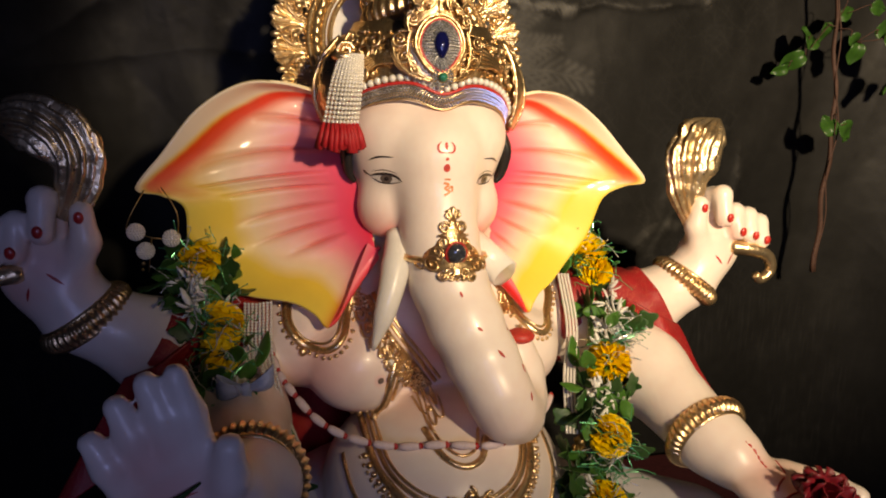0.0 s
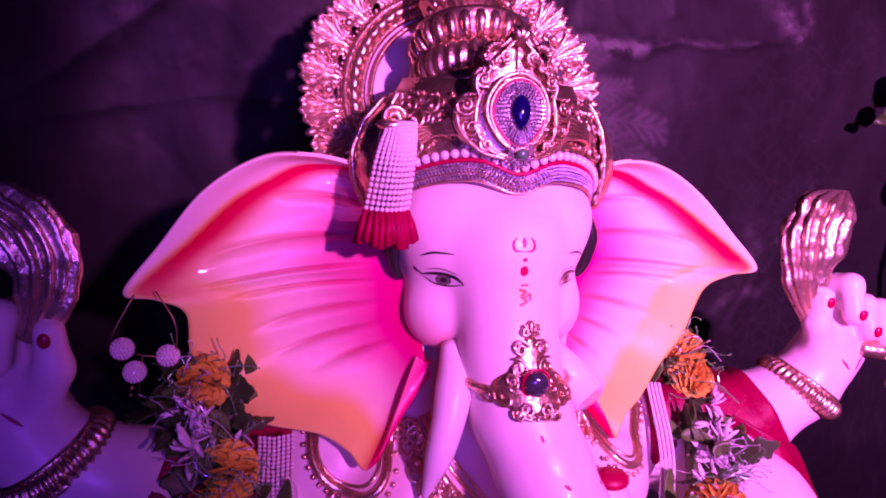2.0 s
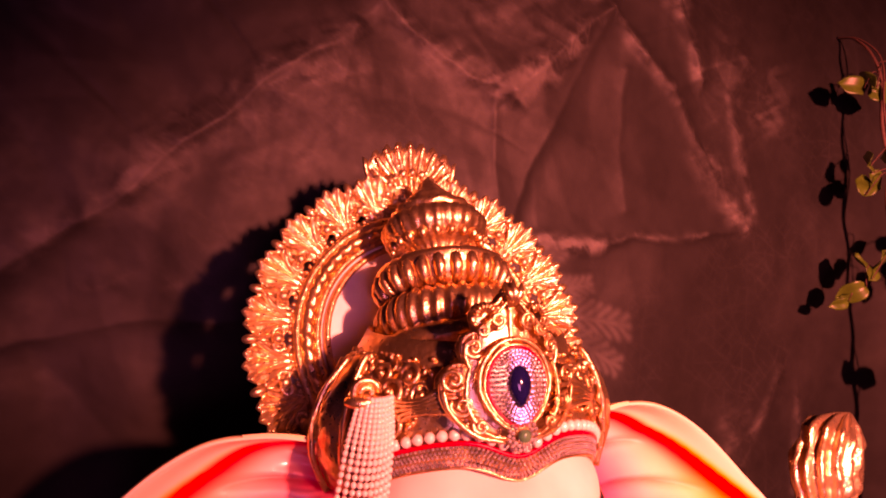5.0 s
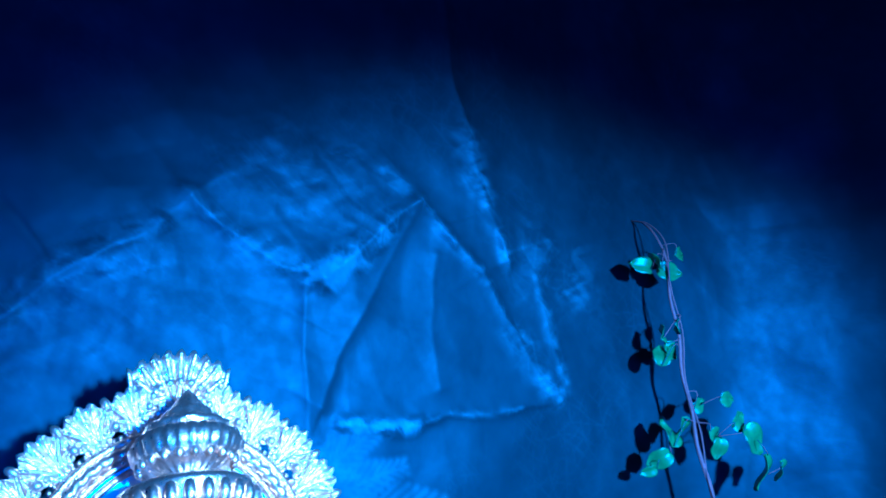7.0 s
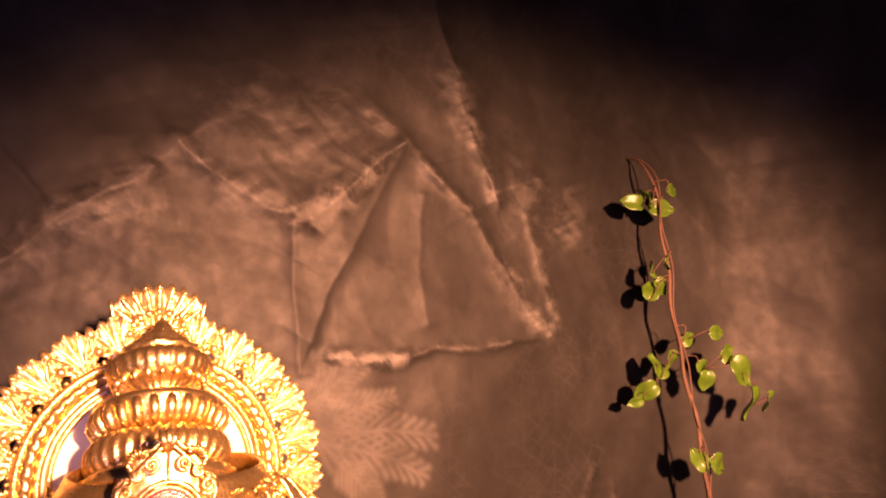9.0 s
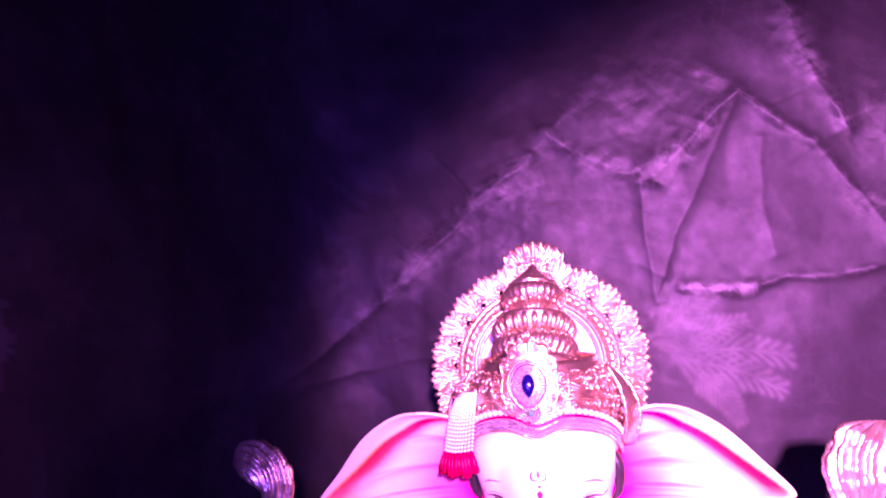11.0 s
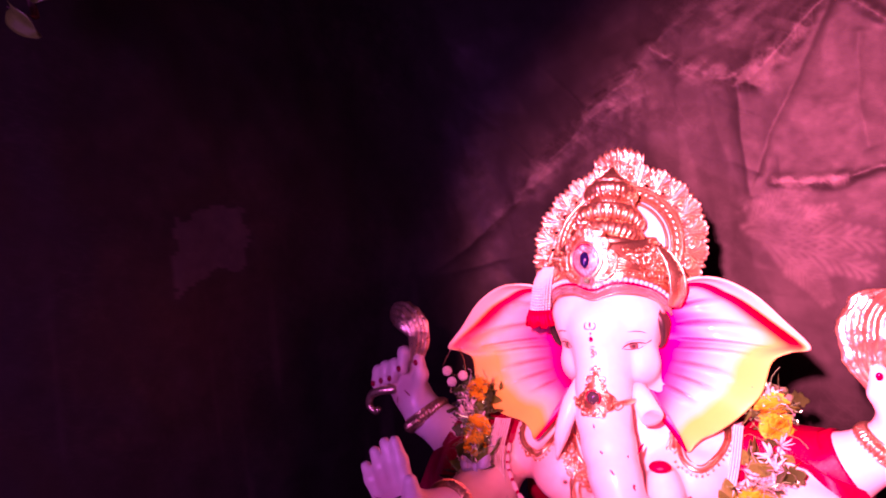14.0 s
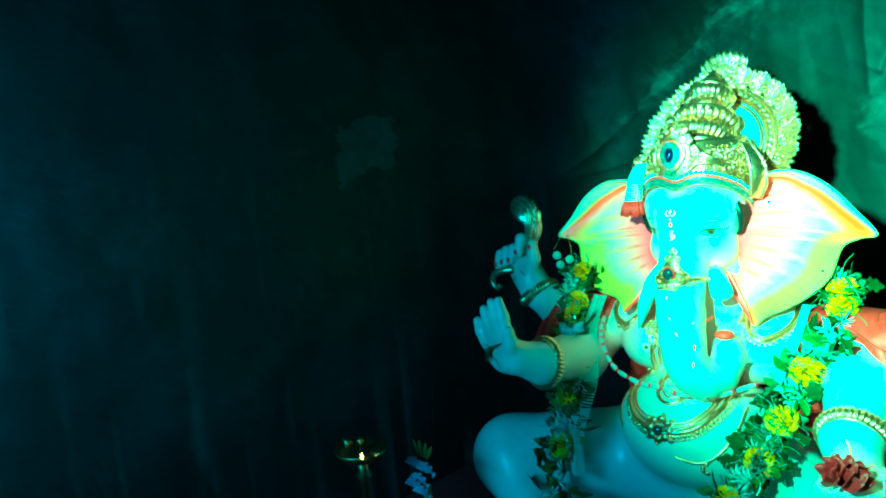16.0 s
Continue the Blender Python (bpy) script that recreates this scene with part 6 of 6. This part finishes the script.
ivy_leaf = link_mesh("leaf", *grid(ivy_fn, 12, 9, 0.0007), [VINELEAF])


def ivy(stem, leaves, text, seed):
    r2 = random.Random(seed)
    g = thing("ivy_vine", text, "vine", "hanging vines")
    p = curve(stem, 70)
    part("stem", tube([(x + 0.004 * math.sin(9 * z * 5), y, z) for x, y, z in p], np.linspace(0.0014, 0.0055, 70), 7, 3, 0.2, 0.4), STEM, g)
    part("stem", tube([(x + 0.006 * math.cos(7 * z * 5) + 0.004, y - 0.004, z) for x, y, z in p], 0.0015, 6), STEM, g)
    done = []
    for x, y, z, tilt, size in leaves:
        c = np.array(p[np.argmin(np.abs(p[:, 2] - z - 0.02))])
        near = [q for q in done if q[2] > z - 0.03]
        c = min([c, *near], key=lambda q: np.linalg.norm(q - np.array((x, y, z))) if np.linalg.norm(q - np.array((x, y, z))) > 0.018 else 9)
        done.append(np.array((x, y, z)))
        m = Matrix.Translation((x, y, z)) @ pose(0, 0, 0, r2.uniform(-35, 10), tilt, r2.uniform(-35, 35)) @ Matrix.Scale(size, 4) @ Matrix.Translation((0, 0, -0.026))
        placed("leaf", ivy_leaf, g, m)
        part("petiole", tube(curve([c, ((c[0] + x) / 2, (c[1] + y) / 2 - 0.01, (c[2] + z) / 2 + 0.01), tuple(m @ Vector((0, 0, 0)))], 8), 0.0010, 5), STEM, g)


LEAVES = [(0.841, 0.305, 1.256, 20, 1.15), (0.868, 0.30, 1.256, 160, 0.95), (0.815, 0.315, 1.205, 240, 0.95), (0.795, 0.32, 1.185, 240, 0.6), (0.905, 0.265, 1.245, 120, 0.8), (0.943, 0.225, 1.238, 140, 1.25), (0.935, 0.245, 1.272, 60, 0.9), (0.905, 0.262, 1.222, 190, 0.8),
          (0.955, 0.225, 1.178, 170, 1.3), (0.975, 0.215, 1.180, 150, 0.9), (0.882, 0.262, 1.085, 330, 0.85), (0.910, 0.250, 1.072, 120, 1.1), (0.838, 0.31, 1.345, 10, 0.9), (0.868, 0.31, 1.350, 130, 0.8), (0.852, 0.31, 1.385, 60, 0.9), (0.880, 0.30, 1.395, 100, 0.8),
          (0.820, 0.32, 1.465, 280, 0.9), (0.850, 0.31, 1.475, 30, 0.9), (0.880, 0.31, 1.455, 100, 1.0), (0.90, 0.30, 1.49, 80, 0.8), (0.90, 0.29, 1.30, 60, 0.7), (0.93, 0.26, 1.31, 90, 0.8)]
LEAVES = [(x + 0.022 + 0.5 * max(0.0, x - 0.89), y + 0.014, z + (0.10 if z > 1.44 else 0.05 if z > 1.34 else 0.0), tilt, size) for x, y, z, tilt, size in LEAVES]
ivy([(0.905, 0.425, 1.68), (0.900, 0.375, 1.66), (0.890, 0.330, 1.60), (0.896, 0.318, 1.46), (0.900, 0.306, 1.30), (0.918, 0.284, 1.10), (0.925, 0.282, 0.95), (0.935, 0.279, 0.78)], LEAVES, "hanging vine with glossy green leaves and brown stem", 3)
ivy([(-0.640, -0.62, 2.40), (-0.645, -0.62, 1.9), (-0.642, -0.60, 1.62)], [(-0.615, -0.60, 1.66, 70, 1.1), (-0.622, -0.64, 1.60, 150, 1.2), (-0.612, -0.57, 1.72, 40, 1.0), (-0.620, -0.66, 1.70, 260, 0.9), (-0.618, -0.63, 1.78, 300, 1.0), (-0.618, -0.56, 1.80, 80, 0.9)], "hanging vine with dull green leaves on the side of the backdrop", 6)

# ---- standing oil lamp and ribbon bouquet ----
oil = thing("oil_lamp", "tall brass oil lamp with one small burning wick", "lamp")
LM = Matrix.Translation((-0.405, -0.575, 0))
part("base", moved(lathe([(0.085, 0.0), (0.085, 0.012), (0.062, 0.024), (0.030, 0.050), (0.016, 0.070)], 40), LM), BRASS, oil)
part("column", moved(lathe([(0.012, 0.065), (0.012, 0.20), (0.020, 0.212), (0.012, 0.225), (0.011, 0.40), (0.019, 0.412), (0.011, 0.425), (0.010, 0.58), (0.017, 0.592), (0.010, 0.604), (0.014, 0.628)], 28), LM), BRASS, oil)
part("bowl", moved(lathe([(0.012, 0.622), (0.034, 0.628), (0.048, 0.640), (0.053, 0.650), (0.050, 0.651), (0.040, 0.643), (0.004, 0.636)], 48), LM), BRASS, oil)
for s in (1, -1):
    part("spout", moved(tube([(0.040 * s, 0, 0.645), (0.058 * s, 0, 0.651), (0.067 * s, 0.002, 0.655)], [0.010, 0.006, 0.002], 8), LM), BRASS, oil)
part("finial", moved(lathe([(0.004, 0.636), (0.004, 0.655), (0.009, 0.662), (0.003, 0.672)], 16), LM), BRASS, oil)
part("wick", moved(tube([(0.020, -0.010, 0.640), (0.046, -0.030, 0.652)], 0.0014, 6), LM), IVORY, oil)
part("flame", moved(lathe([(0.0004, 0.0), (0.0026, 0.003), (0.0030, 0.006), (0.0017, 0.010), (0.0002, 0.013)], 12), LM @ Matrix.Translation((0.046, -0.030, 0.649))), FLAME, oil, "small orange flame")

bq = thing("ribbon_bouquet", "small pleated pale blue ribbon bouquet with green leaf tips", "bouquet")
BM = Matrix.Translation((-0.379, -0.440, 0.352))
part("stand", moved(lathe([(0.030, 0.0), (0.030, 0.008), (0.012, 0.018), (0.010, 0.175)], 24), BM), BRASS, bq)
BM = BM @ Matrix.Translation((0, 0, 0.115))
for k, (dx, dz, w) in enumerate(((-0.020, 0.115, 0.030), (0.020, 0.115, 0.030), (0.0, 0.085, 0.032), (-0.014, 0.075, 0.028), (0.016, 0.070, 0.028))):
    part("pleated_ribbon", moved(grid(lambda u, v: (w * (0.25 + 0.75 * v) * math.cos(math.pi * (0.1 + 0.8 * u)) * -1, -0.012 * v + 0.005 * math.cos(u * 34) * v - 0.004 * k, w * (0.2 + 0.9 * v) * math.sin(math.pi * (0.1 + 0.8 * u))), 60, 6, 0.001), BM @ Matrix.Translation((dx, 0, dz - 0.03))), BLUECLOTH, bq)
for tilt in (-28, -8, 14, 32):
    m = BM @ Matrix.Translation((tilt * 0.0004, -0.004, 0.120)) @ pose(0, 0, 0, 0, tilt)
    part("leaf_tip", moved(grid(lambda u, v: ((v - 0.5) * 0.011 * math.sin(math.pi * (0.1 + 0.85 * u)), 0.002 * u, 0.036 * u), 7, 5, 0.0006), m), LEAF, bq)
